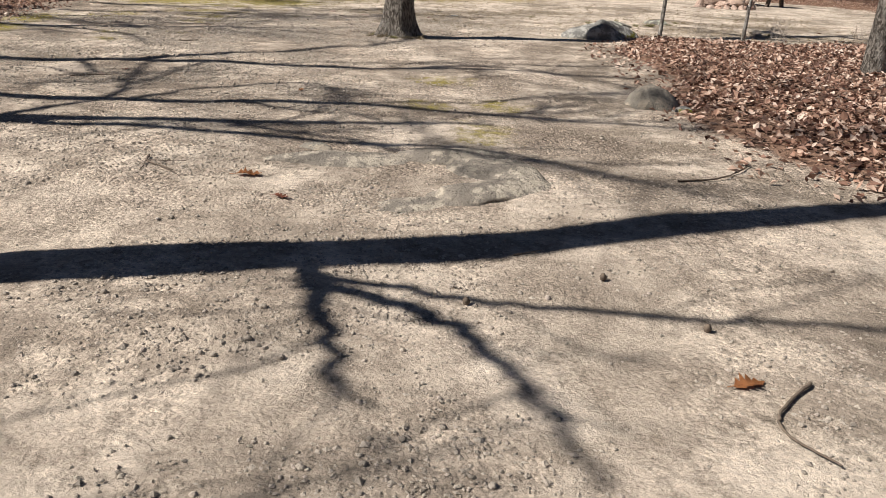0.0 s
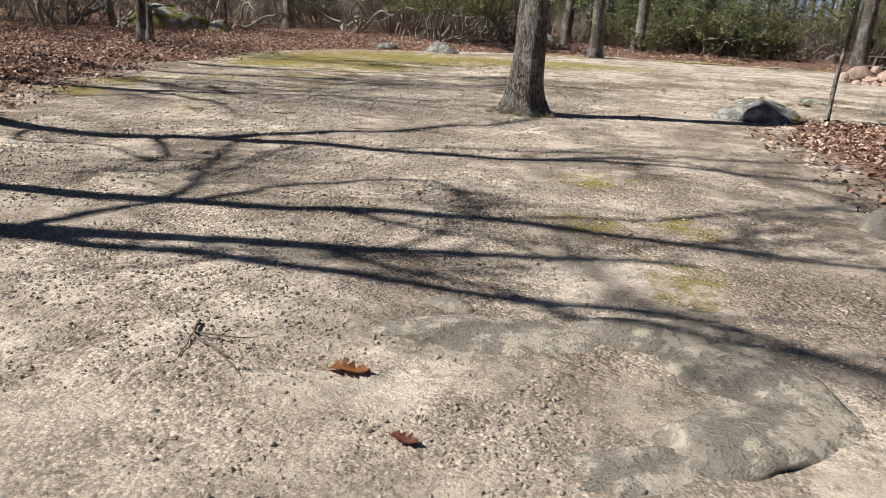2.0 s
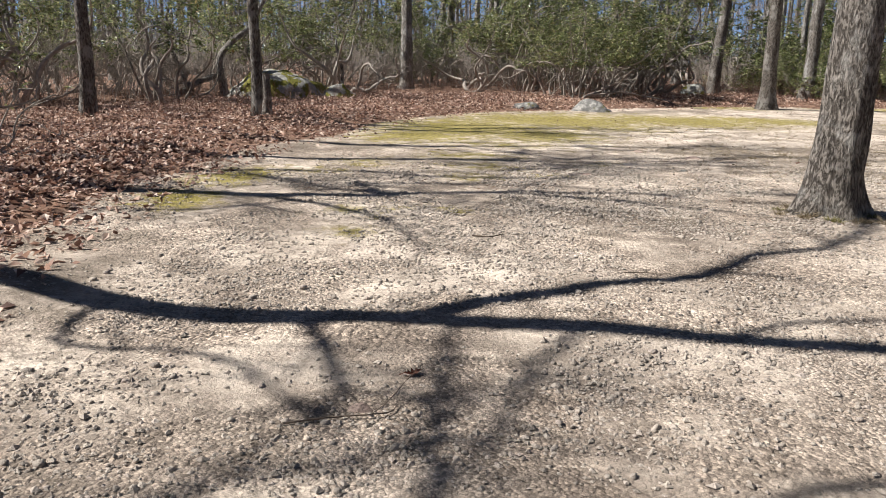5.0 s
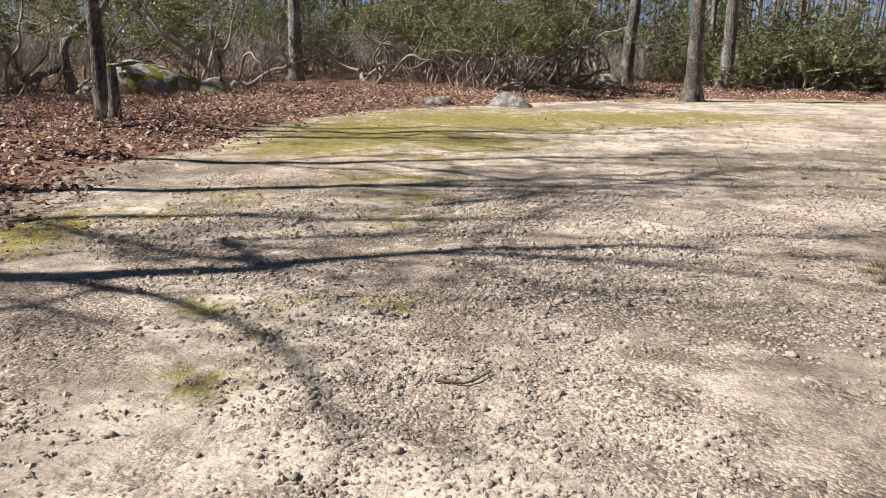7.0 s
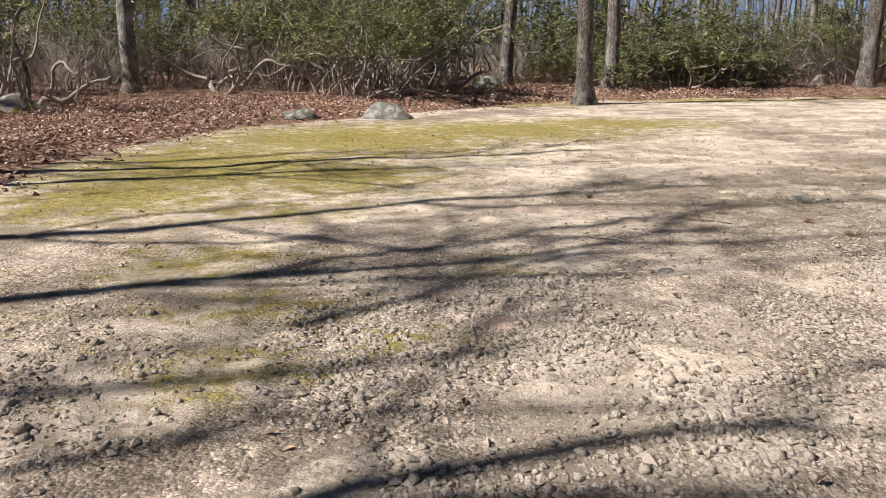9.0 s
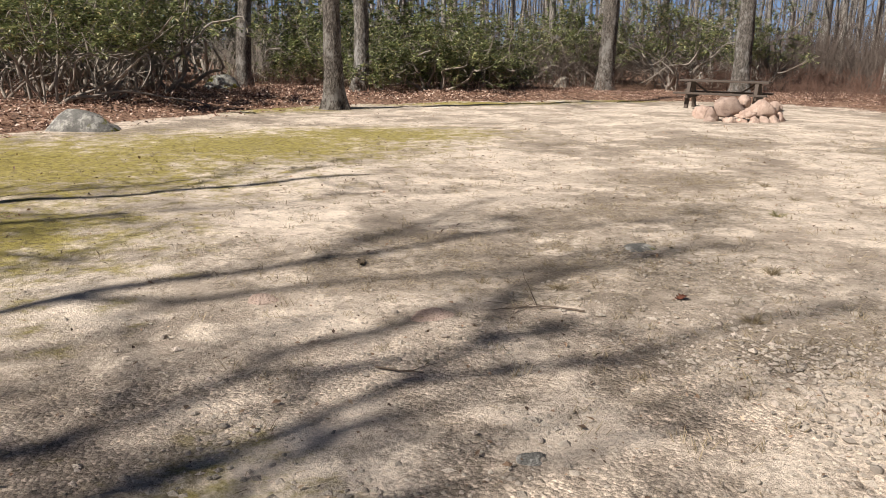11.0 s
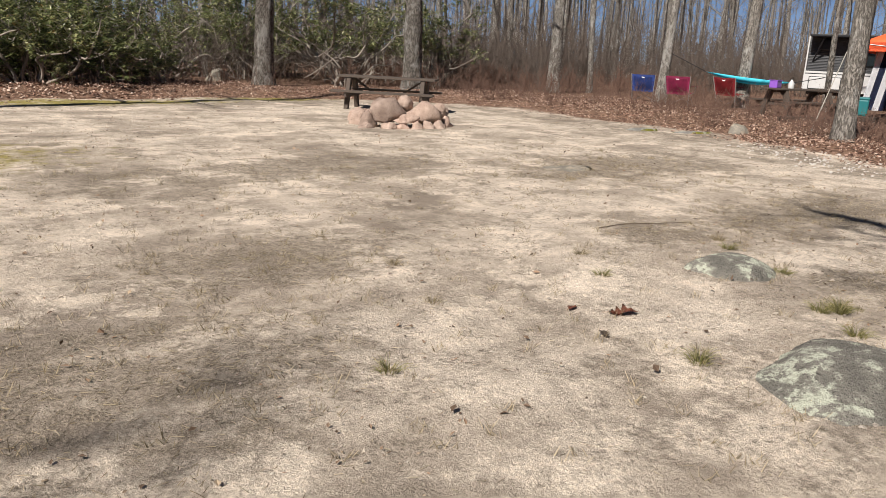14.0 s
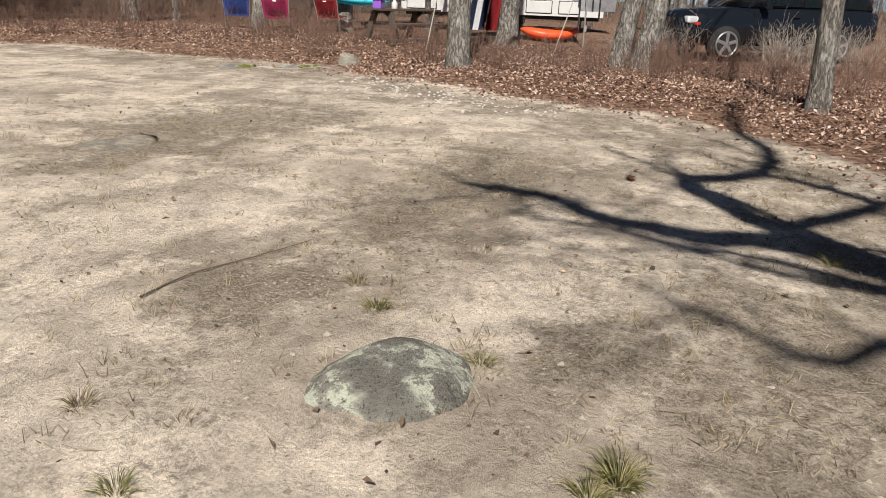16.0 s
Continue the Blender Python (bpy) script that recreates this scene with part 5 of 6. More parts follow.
def towel(x, y, turn, mats, label, height=1.95, width=0.3, lean=0.25):
    root = thing("beach_towel", Matrix.Translation((x, y, gz(x, y))) @ Matrix.Rotation(radians(turn), 4, "Z"), label, "towel", "towels hung under the canopy")
    n = len(mats)
    for i, m in enumerate(mats):
        x0, x1 = (i / n - 0.5) * width, ((i + 1) / n - 0.5) * width
        cloth("stripe", [(x0 - lean, 0, 0.3), (x1 - lean, 0, 0.3), (x1, 0, height), (x0, 0, height)], m, root, 0.03, 3, 8, way=(0, 1, 0))


towel(22.9, 23.9, -80, [M_TOWEL, M_NAVY, M_TOWEL, M_NAVY], "navy and white striped towel hanging from the canopy", 1.98, 0.62)
towel(23.1, 23.45, -80, [M_TOWEL_RED], "dark red towel hanging from the canopy", 1.95, 0.3)


def trailer():
    # long side faces the clearing
    a, b = Vector((29.9, 29.0, 0)), Vector((31.9, 21.9, 0))
    L = (b - a).length
    turn = math.atan2(b.y - a.y, b.x - a.x)
    root = thing("travel_trailer", Matrix.Translation((*a.xy, gz(31, 25))) @ Matrix.Rotation(turn, 4, "Z"), "white and grey travel trailer with corrugated sides", "trailer")
    W = 2.3
    part("body", box_bm(L / 2, W / 2, 1.5, L, W, 1.95, 0.08), M_GREY_SIDE, root)
    for i in range(22):
        part("siding_rib", box_bm(L / 2, -0.012, 1.18 + i * 0.055, L - 0.12, 0.024, 0.034, 0.008), M_GREY_SIDE, root)
    part("lower_panel", box_bm(L / 2, -0.02, 0.82, L - 0.08, 0.05, 0.62, 0.012), M_WHITE, root, "smooth white lower panel")
    part("white_stripe", box_bm(L / 2, -0.022, 1.2, L - 0.08, 0.03, 0.07, 0.006), M_WHITE, root)
    part("corner_trim", box_bm(0.03, -0.02, 1.55, 0.05, 0.05, 1.9, 0.01), M_WHITE, root)
    for cx, w in ((0.75, 1.1), (5.0, 0.95), (6.1, 0.8)):
        hatch = part("hatch_frame", box_bm(cx, -0.05, 0.82, w, 0.02, 0.46, 0.02), M_BLACK, root)
        part("hatch_door", box_bm(cx, -0.062, 0.82, w - 0.05, 0.02, 0.41, 0.02), M_WHITE, hatch)
    for cx in (2.2, 4.3):
        win = part("window_frame", box_bm(cx, -0.045, 1.75, 0.85, 0.03, 0.6, 0.03), M_BLACK, root)
        part("pane", box_bm(cx, -0.06, 1.75, 0.76, 0.012, 0.51, 0.02), M_GLASS, win)
    door = part("entry_door", box_bm(3.3, -0.05, 1.38, 0.68, 0.04, 1.7, 0.03), M_BLACK, root)
    part("handle", box_bm(3.05, -0.085, 1.35, 0.05, 0.04, 0.14, 0.01), M_BLACK, door)
    part("awning_case", box_bm(1.2, -0.35, 2.5, 2.2, 0.75, 0.09, 0.02), M_BLACK, root, "black awning over the rear")
    for x in (0.25, 1.6):
        pipe("awning_arm", [(x, -0.05, 1.6), (x + 0.35, -0.65, 2.46)], 0.03, M_BLACK, root)
    part("speaker_box", box_bm(0.62, -0.14, 2.18, 0.42, 0.22, 0.36, 0.03), M_BLACK, root)
    part("roof_box", box_bm(3.6, 1.15, 2.56, 0.8, 0.8, 0.22, 0.05), M_WHITE, root)
    part("chassis", box_bm(L / 2, W / 2, 0.46, L - 0.3, W - 0.4, 0.16, 0.02), M_BLACK, root)
    for cx in (3.4, 4.2):
        bm = bmesh.new()
        bmesh.ops.create_cone(bm, cap_ends=True, segments=28, radius1=0.34, radius2=0.34, depth=0.22, matrix=Matrix.Translation((cx, 0.12, 0.34)) @ Matrix.Rotation(radians(90), 4, "X"))
        bmesh.ops.bevel(bm, geom=[e for e in bm.edges if len(e.link_faces) == 2 and any(len(f.verts) > 4 for f in e.link_faces)], offset=0.04, segments=3, affect="EDGES")
        part("wheel", bm, M_TYRE, root, "", True)
    for cx in (0.4, L - 0.6):
        for cy in (0.3, W - 0.3):
            part("jack", box_bm(cx, cy, 0.2, 0.08, 0.08, 0.4, 0.01), M_STEEL, root)
    # cloth cover drawn over the nose
    bm = bmesh.new()
    rows = []
    for j in range(15):
        t = j / 14
        ang = t * math.pi / 2
        row = []
        for i in range(9):
            u = i / 8
            p = Vector((L - 1.2 + 1.55 * math.sin(ang) ** 0.8 + 0.02, -0.05 + (W + 0.1) * u, 0.72 + (2.56 - 0.72) * math.cos(ang) ** 0.6))
            p.z += 0.02 * math.sin(u * 12 + j)
            row.append(bm.verts.new(p))
        rows.append(row)
    for r, s in zip(rows[:-1], rows[1:]):
        for k in range(8):
            bm.faces.new((r[k], r[k + 1], s[k + 1], s[k]))
    side0 = bm.verts.new((L - 1.2, -0.05, 0.72))
    for r, s in zip(rows[:-1], rows[1:]):
        bm.faces.new((side0, r[0], s[0]))
    side1 = bm.verts.new((L - 1.2, W + 0.05, 0.72))
    for r, s in zip(rows[:-1], rows[1:]):
        bm.faces.new((side1, s[8], r[8]))
    part("nose_cover", bm, M_COVER, root, "pale grey cloth cover", True)
    for k in range(4):
        part("cover_stripe", box_bm(L - 0.95 + 0.25 * k, -0.075, 1.6 - 0.08 * k * k, 0.06, 0.02, 1.5 - 0.22 * k, 0.005), M_BLACK, root)


trailer()


def simple_camp_things():
    # tub, jug and cooler at the far table
    zt = gz(21.3, 25.5) + 0.756
    root = thing("storage_tub", Matrix.Translation((20.55, 25.85, zt)), "purple plastic tub on the picnic table", "tub")
    part("tub", box_bm(0, 0, 0.1, 0.28, 0.22, 0.2, 0.03), M_PURPLE, root)
    part("rim", box_bm(0, 0, 0.205, 0.31, 0.25, 0.02, 0.008), M_PURPLE, root)
    root = thing("jug", Matrix.Translation((20.95, 25.6, zt)), "white plastic jug on the picnic table", "jug")
    bm = bmesh.new()
    prof = [(0.0, 0.0), (0.07, 0.0), (0.075, 0.02), (0.075, 0.15), (0.03, 0.21), (0.025, 0.24), (0.0, 0.24)]
    bm_v = [bm.verts.new((r, 0, z)) for r, z in prof]
    ed = [bm.edges.new((p, q)) for p, q in zip(bm_v[:-1], bm_v[1:])]
    bmesh.ops.spin(bm, geom=bm_v + ed, cent=(0, 0, 0), axis=(0, 0, 1), angle=2 * math.pi, steps=18)
    bmesh.ops.remove_doubles(bm, verts=bm.verts[:], dist=0.001)
    part("bottle", bm, M_WHITE, root, "", True)
    part("cap", box_bm(0, 0, 0.25, 0.045, 0.045, 0.03, 0.008), M_BLACK, root)
    x, y = 22.35, 24.3
    root = thing("cooler", Matrix.Translation((x, y, gz(x, y))) @ Matrix.Rotation(0.4, 4, "Z"), "teal plastic cooler standing beside the table", "cooler")
    part("box", box_bm(0, 0, 0.33, 0.36, 0.42, 0.42, 0.04), M_GREEN, root)
    part("lid", box_bm(0, 0, 0.57, 0.38, 0.44, 0.07, 0.03), M_GREEN, root)
    for s in (-1, 1):
        for t in (-1, 1):
            part("foot", box_bm(0.14 * s, 0.16 * t, 0.06, 0.05, 0.05, 0.12, 0.008), M_BLACK, root)
    x, y = 24.6, 22.4
    root = thing("kayak", Matrix.Translation((x, y, gz(x, y))) @ Matrix.Rotation(radians(-65), 4, "Z"), "orange and yellow plastic kayak lying in the brush", "kayak")
    bm = bmesh.new()
    rows = []
    for i in range(17):
        u = i / 16 * 2 - 1
        w, h = 0.36 * (1 - abs(u) ** 2.4) + 0.01, 0.15 * (1 - abs(u) ** 4) + 0.02
        z0 = 0.16 + 0.14 * u * u
        rows.append([bm.verts.new((u * 0.85, w * math.cos(a), z0 + h * math.sin(a))) for a in np.linspace(0, 2 * math.pi, 12, endpoint=False)])
    for r, s in zip(rows[:-1], rows[1:]):
        for k in range(12):
            bm.faces.new((r[k], r[(k + 1) % 12], s[(k + 1) % 12], s[k]))
    bm.faces.new(rows[0])
    bm.faces.new(rows[-1])
    part("hull", bm, M_KAYAK, root, "", True)
    part("seat_insert", box_bm(0.35, 0, 0.33, 0.5, 0.34, 0.06, 0.02), M_YELLOW, root, "yellow panel")
    # guy ropes of the canopy
    for p, q, lab in (((22.75, 24.95, 2.1), (16.1, 23.0, 0.2), "pale guy rope pegged at the clearing's edge"), ((23.0, 21.3, 2.05), (17.4, 20.9, 0.18), "pale guy rope running from the canopy post")):
        root = thing("guy_rope", Matrix.Translation((q[0], q[1], gz(q[0], q[1]))), lab, "rope")
        o = Vector((q[0], q[1], gz(q[0], q[1])))
        pipe("rope", [tuple(Vector(p) - o), (0, 0, 0.08)], 0.011, M_ROPE, root)
        pipe("peg", [(0, 0, -0.08), (0.02, 0, 0.12)], 0.012, M_STEEL, root)
    # timber edging beside the table
    for i, (x, y, turn, n) in enumerate(((20.0, 24.6, -25, 1.9), (22.0, 23.7, -22, 1.6))):
        root = put("timber_edging", from_bm("timber", box_bm(0, 0, 0.09, n, 0.16, 0.2, 0.02), M_TABLE), None, Matrix.Translation((x, y, gz(x, y) - 0.02)) @ Matrix.Rotation(radians(turn), 4, "Z"))
        tagged(root, "old grey timber laid as campsite edging", "timber")


simple_camp_things()


def suv():
    """A dark car seen past the brush; its nose points to +x here."""
    x, y = 22.2, 17.1
    root = thing("parked_car", Matrix.Translation((x, y, gz(x, y))) @ Matrix.Rotation(radians(122), 4, "Z"), "black sport utility vehicle parked behind the brush", "car")
    # length stations: x, floor, shoulder, half width
    st = [(2.42, 0.5, 0.72, 0.62), (2.36, 0.4, 0.92, 0.8), (2.1, 0.34, 1.02, 0.9), (1.5, 0.32, 1.08, 0.94), (0.95, 0.32, 1.12, 0.95), (0.0, 0.32, 1.14, 0.96), (-1.2, 0.32, 1.16, 0.96), (-2.1, 0.36, 1.16, 0.94), (-2.4, 0.45, 1.1, 0.88)]
    bm = bmesh.new()
    rows = []
    for px, lo, hi, w in st:
        sec = [(-w * 0.9, lo), (-w, lo + 0.12), (-w, (lo + hi) / 2), (-w * 0.985, hi - 0.08), (-w * 0.9, hi), (0, hi + 0.03), (w * 0.9, hi), (w * 0.985, hi - 0.08), (w, (lo + hi) / 2), (w, lo + 0.12), (w * 0.9, lo)]
        rows.append([bm.verts.new((px, q, z)) for q, z in sec])
    for r, s in zip(rows[:-1], rows[1:]):
        for k in range(len(r)):
            bm.faces.new((r[k], r[(k + 1) % len(r)], s[(k + 1) % len(r)], s[k]))
    bm.faces.new(rows[0])
    bm.faces.new(rows[-1])
    part("body", bm, M_CAR, root, "", True)
    bm = bmesh.new()
    low = [(0.95, 0.86), (-2.3, 0.86)]
    roof = [(0.2, 0.68), (-2.05, 0.7)]
    v = [bm.verts.new((px, s * w, z)) for (px, w), z in ((low[0], 1.11), (low[1], 1.13), (roof[1], 1.76), (roof[0], 1.76)) for s in (-1, 1)]
    for f in ((0, 2, 4, 6), (1, 7, 5, 3), (0, 6, 7, 1), (2, 3, 5, 4), (6, 4, 5, 7), (0, 1, 3, 2)):
        bm.faces.new([v[i] for i in f])
    bmesh.ops.bevel(bm, geom=bm.edges[:], offset=0.05, segments=2, affect="EDGES")
    part("cabin", bm, M_CAR, root, "", True)
    for s in (-1, 1):
        for x0, x1, t0, t1 in ((0.62, -0.35, 0.1, -0.35), (-0.45, -1.35, -0.45, -1.35), (-1.45, -2.1, -1.45, -1.95)):
            bm = bmesh.new()
            q = [bm.verts.new(p) for p in ((x0, s * 0.862, 1.19), (x1, s * 0.862, 1.19), (t1, s * 0.735, 1.66), (t0, s * 0.735, 1.66))]
            bm.faces.new(q)
            bmesh.ops.solidify(bm, geom=bm.faces[:], thickness=0.02)
            part("side_window", bm, M_GLASS, root, "dark tinted window")
        part("mirror", box_bm(0.62, s * 1.05, 1.2, 0.16, 0.22, 0.17, 0.04), M_CAR, root)
        part("headlight", box_bm(2.2, s * 0.72, 0.86, 0.3, 0.34, 0.14, 0.04), M_LAMP, root, "clear headlight")
        part("side_lamp", box_bm(2.12, s * 0.9, 0.78, 0.14, 0.06, 0.07, 0.02), M_LAMP_RED, root, "small red-orange lamp")
        part("sill", box_bm(0, s * 0.93, 0.3, 2.4, 0.12, 0.1, 0.03), M_BLACK, root)
        for k in (0.25, -0.9):
            part("door_handle", box_bm(k - 0.45, s * 0.975, 0.98, 0.2, 0.03, 0.035, 0.01), M_CAR, root)
        for px in (1.42, -1.35):
            bm = bmesh.new()
            bmesh.ops.create_cone(bm, cap_ends=True, segments=36, radius1=0.375, radius2=0.375, depth=0.26, matrix=Matrix.Translation((px, s * 0.87, 0.375)) @ Matrix.Rotation(radians(90), 4, "X"))
            bmesh.ops.bevel(bm, geom=[e for e in bm.edges if any(len(f.verts) > 4 for f in e.link_faces)], offset=0.05, segments=3, affect="EDGES")
            wheel = part("wheel", bm, M_TYRE, root, "", True)
            bm = bmesh.new()
            bmesh.ops.create_cone(bm, cap_ends=True, segments=30, radius1=0.25, radius2=0.25, depth=0.02, matrix=Matrix.Translation((px, s * 1.0, 0.375)) @ Matrix.Rotation(radians(90), 4, "X"))
            part("hub_disc", bm, M_BLACK, wheel)
            for k in range(5):
                m = Matrix.Translation((px, s * 1.015, 0.375)) @ Matrix.Rotation(k * 2 * math.pi / 5, 4, "Y")
                part("spoke", box_bm(0, 0, 0.12, 0.07, 0.025, 0.24, 0.01, m), M_RIM, wheel)
            ring = [(px + 0.25 * math.cos(a), s * 1.012, 0.375 + 0.25 * math.sin(a)) for a in np.linspace(0, 2 * math.pi, 31)]
            v, q = tube(ring, np.full(31, 0.02), 6)
            put("rim", mesh_of("rim", v, q, M_RIM), wheel)
    part("grille", box_bm(2.4, 0, 0.78, 0.06, 0.8, 0.22, 0.02), M_BLACK, root)
    part("bumper", box_bm(2.36, 0, 0.5, 0.16, 1.5, 0.18, 0.05), M_BLACK, root)
    for s in (-1, 1):
        pipe("roof_rail", [(0.0, s * 0.62, 1.8), (-1.9, s * 0.64, 1.8)], 0.02, M_STEEL, root)


suv()

# ---- loose things on the ground ----


def oak_leaf(x, y, size, turn, mat, label, seed):
    """A dry curled oak leaf with lobes and a stalk."""
    gen = np.random.default_rng(seed)
    bm = bmesh.new()
    lob = [(0.0, 0.03), (0.1, 0.1), (0.2, 0.26), (0.27, 0.13), (0.38, 0.34), (0.46, 0.15), (0.58, 0.36), (0.67, 0.14), (0.8, 0.24), (0.88, 0.1), (1.0, 0.02)]

    def bent(u, w):
        return Vector(((u - 0.5) * size, w * size, 0.006 + size * (0.32 * abs(w) ** 1.5 * 2.2 + 0.25 * (u - 0.45) ** 2 + 0.05 * math.sin(7 * u + seed))))

    mid = [bm.verts.new(bent(u, 0)) for u, _ in lob]
    for s in (-1, 1):
        mids = [bm.verts.new(bent(u, s * w * 0.5)) for u, w in lob]
        edge = [bm.verts.new(bent(u + gen.normal(0, 0.015), s * w * gen.uniform(0.85, 1.1))) for u, w in lob]
        for row, nxt in ((mid, mids), (mids, edge)):
            for k in range(len(lob) - 1):
                bm.faces.new((row[k], row[k + 1], nxt[k + 1], nxt[k]))
    bmesh.ops.solidify(bm, geom=bm.faces[:], thickness=0.002)
    root = thing("oak_leaf", Matrix.Translation((x, y, gz(x, y) + 0.004)) @ Matrix.Rotation(radians(turn), 4, "Z"), label, "leaf", "fallen oak leaves")
    part("blade", bm, mat, root, "", True)
    pipe("stalk", [(-0.5 * size, 0, 0.012), (-0.72 * size, 0.03 * size, 0.008)], 0.0018, mat, root, sides=5)


for i, (x, y, s, turn, mat, lab) in enumerate((
        (1.12, 2.41, 0.13, 20, M_LONE_LEAF, "curled orange-brown oak leaf on pale sand"), (-1.27, 4.76, 0.17, 10, M_LONE_LEAF, "large curled tan oak leaf on gravel"),
        (-0.96, 4.29, 0.11, -20, M_RUST_LEAF, "small rusty leaf on the gravel"), (-3.62, 8.62, 0.09, 40, M_RUST_LEAF, "small red-brown leaf on the gravel"),
        (-1.5, 7.75, 0.1, 80, M_LONE_LEAF, "dry tan leaf on the gravel"), (3.36, 18.87, 0.17, -35, M_RUST_LEAF, "large rust-brown oak leaf on sand"),
        (3.02, 18.76, 0.09, 60, M_STICK, "small dark curled leaf on sand"), (3.2, 19.1, 0.08, 10, M_RUST_LEAF, "small rust leaf beside a larger one"),
        (8.4, 18.5, 0.15, 10, M_RUST_LEAF, "rust-brown leaf lying near the shadow"), (3.9, 17.0, 0.1, 30, M_RUST_LEAF, "red-brown leaf beside the lichen boulder"),
        (-2.05, 18.62, 0.11, 70, M_STICK, "dark crumpled leaf on the gravel"), (-0.55, 17.3, 0.1, 15, M_RUST_LEAF, "rusty leaf in dry grass"), (-7.5, 10.9, 0.12, 0, M_LONE_LEAF, "tan leaf near the leafy bank"))):
    oak_leaf(x, y, s, turn, mat, lab, 300 + i)


def twig(points, r, label, forks=0, seed=0, name="twig", lift=0.006):
    gen = np.random.default_rng(seed)
    cx, cy = points[0]
    pts = [(x - cx, y - cy, gz(x, y) - gz(cx, cy) + lift + r) for x, y in points]
    root = thing(name, Matrix.Translation((cx, cy, gz(cx, cy))), label, "twig")
    ln = spline(pts, 6 * len(pts))
    ln[:, :2] += gen.normal(0, r * 0.35, (len(ln), 2))
    v, q = tube(ln, np.linspace(r, r * 0.45, len(ln)), 7, 0.2, 0, seed)
    put("stem", mesh_of("stem", v, q, M_STICK), root)
    for _ in range(forks):
        k = int(gen.uniform(0.25, 0.8) * len(ln))
        d = ln[min(k + 2, len(ln) - 1)] - ln[k - 1]
        d = d / np.linalg.norm(d) + gen.normal(0, 0.6, 3) * np.array([1, 1, 0.4]) + np.array([0, 0, 0.15])
        sub = branch_line(gen, ln[k], d, gen.uniform(0.12, 0.3), 0.2, 5, 0.02)
        sub[:, 2] = np.maximum(sub[:, 2], 0.004)
        v, q = tube(sub, np.linspace(r * 0.5, r * 0.25, 5), 5)
        put("fork", mesh_of("fork", v, q, M_STICK), root)


twig([(1.34, 2.42), (1.22, 2.3), (1.14, 2.19), (1.15, 2.08), (1.24, 1.95)], 0.007, "bent grey twig on pale sand", 0, 1)
twig([(-2.0, 5.0), (-1.96, 4.86), (-1.86, 4.78), (-1.74, 4.7)], 0.008, "forked grey twig on the gravel", 3, 2)
twig([(1.55, 5.0), (1.85, 5.15), (2.1, 5.4), (2.25, 5.6)], 0.008, "thin twig reaching out of the leaf pile", 3, 3)
twig([(-3.95, 8.0), (-3.75, 8.12), (-3.6, 8.2), (-3.58, 8.3)], 0.005, "short grey twig beside a stone", 1, 4)
twig([(-3.95, 11.35), (-3.82, 11.36), (-3.72, 11.48)], 0.007, "short bent twig on pale gravel", 0, 5)
twig([(-1.2, 17.27), (-1.33, 17.4), (-1.46, 17.45), (-1.68, 17.47)], 0.006, "branched dead twig on dry grass", 7, 6)
twig([(-2.44, 16.97), (-2.36, 16.89), (-2.27, 16.83)], 0.006, "small broken twig on gravel", 1, 7)
twig([(4.98, 20.2), (5.3, 20.17), (5.65, 20.07), (6.02, 19.96)], 0.005, "long thin stick lying in the sand", 0, 8, "stick")
twig([(-2.75, 10.6), (-2.6, 10.65), (-2.5, 10.62)], 0.004, "short twig on the gravel", 0, 9)
twig([(0.35, 3.55), (0.5, 3.62)], 0.004, "tiny twig beside the big shadow", 0, 10)


def pine_cone(x, y, label, seed):
    bm = bmesh.new()
    bmesh.ops.create_uvsphere(bm, u_segments=12, v_segments=9, radius=0.014)
    for v in bm.verts:
        a = math.atan2(v.co.y, v.co.x)
        k = 1 + 0.28 * math.sin(6 * a + v.co.z * 400)
        v.co = Vector((v.co.x * k, v.co.y * k, v.co.z * 1.5 + 0.017))
    ob = put("pine_cone", from_bm("cone", bm, M_STICK, True), None, Matrix.Translation((x, y, gz(x, y))) @ Matrix.Rotation(seed, 4, "Z"))
    tagged(ob, label, "cone")


pine_cone(1.1, 2.84, "small dark cone on pale sand", 1.0)
pine_cone(0.11, 2.97, "small brown cone in a shadow", 2.0)
pine_cone(0.75, 3.3, "little cone at a shadow's edge", 3.0)


def grass_tuft(x, y, n, h, label, seed, mat):
    gen = np.random.default_rng(seed)
    heap = Heap()
    a = gen.uniform(0, 6.28, n)
    out = gen.uniform(0.2, 1.0, n)
    foot = np.stack([np.cos(a) * 0.04 * out, np.sin(a) * 0.04 * out, np.full(n, -0.01)], 1)
    L = h * gen.uniform(0.5, 1.1, n)
    p, d = foot, np.stack([np.cos(a) * 0.5 * out, np.sin(a) * 0.5 * out, np.ones(n)], 1)
    for k in range(3):
        d = d + np.stack([np.cos(a) * 0.35 * out, np.sin(a) * 0.35 * out, np.full(n, -0.3 * k)], 1)
        d /= np.linalg.norm(d, axis=1)[:, None]
        e = p + d * (L / 3)[:, None]
        prisms(heap, p, e, 0.0022 * (1 - 0.25 * k), 0.0022 * (0.75 - 0.25 * k))
        p = e
    ob = put("grass_tuft", heap.mesh("grass_tuft", mat), None, Matrix.Translation((x, y, gz(x, y))))
    tagged(ob, label, "grass", "grass tufts", "stuff")


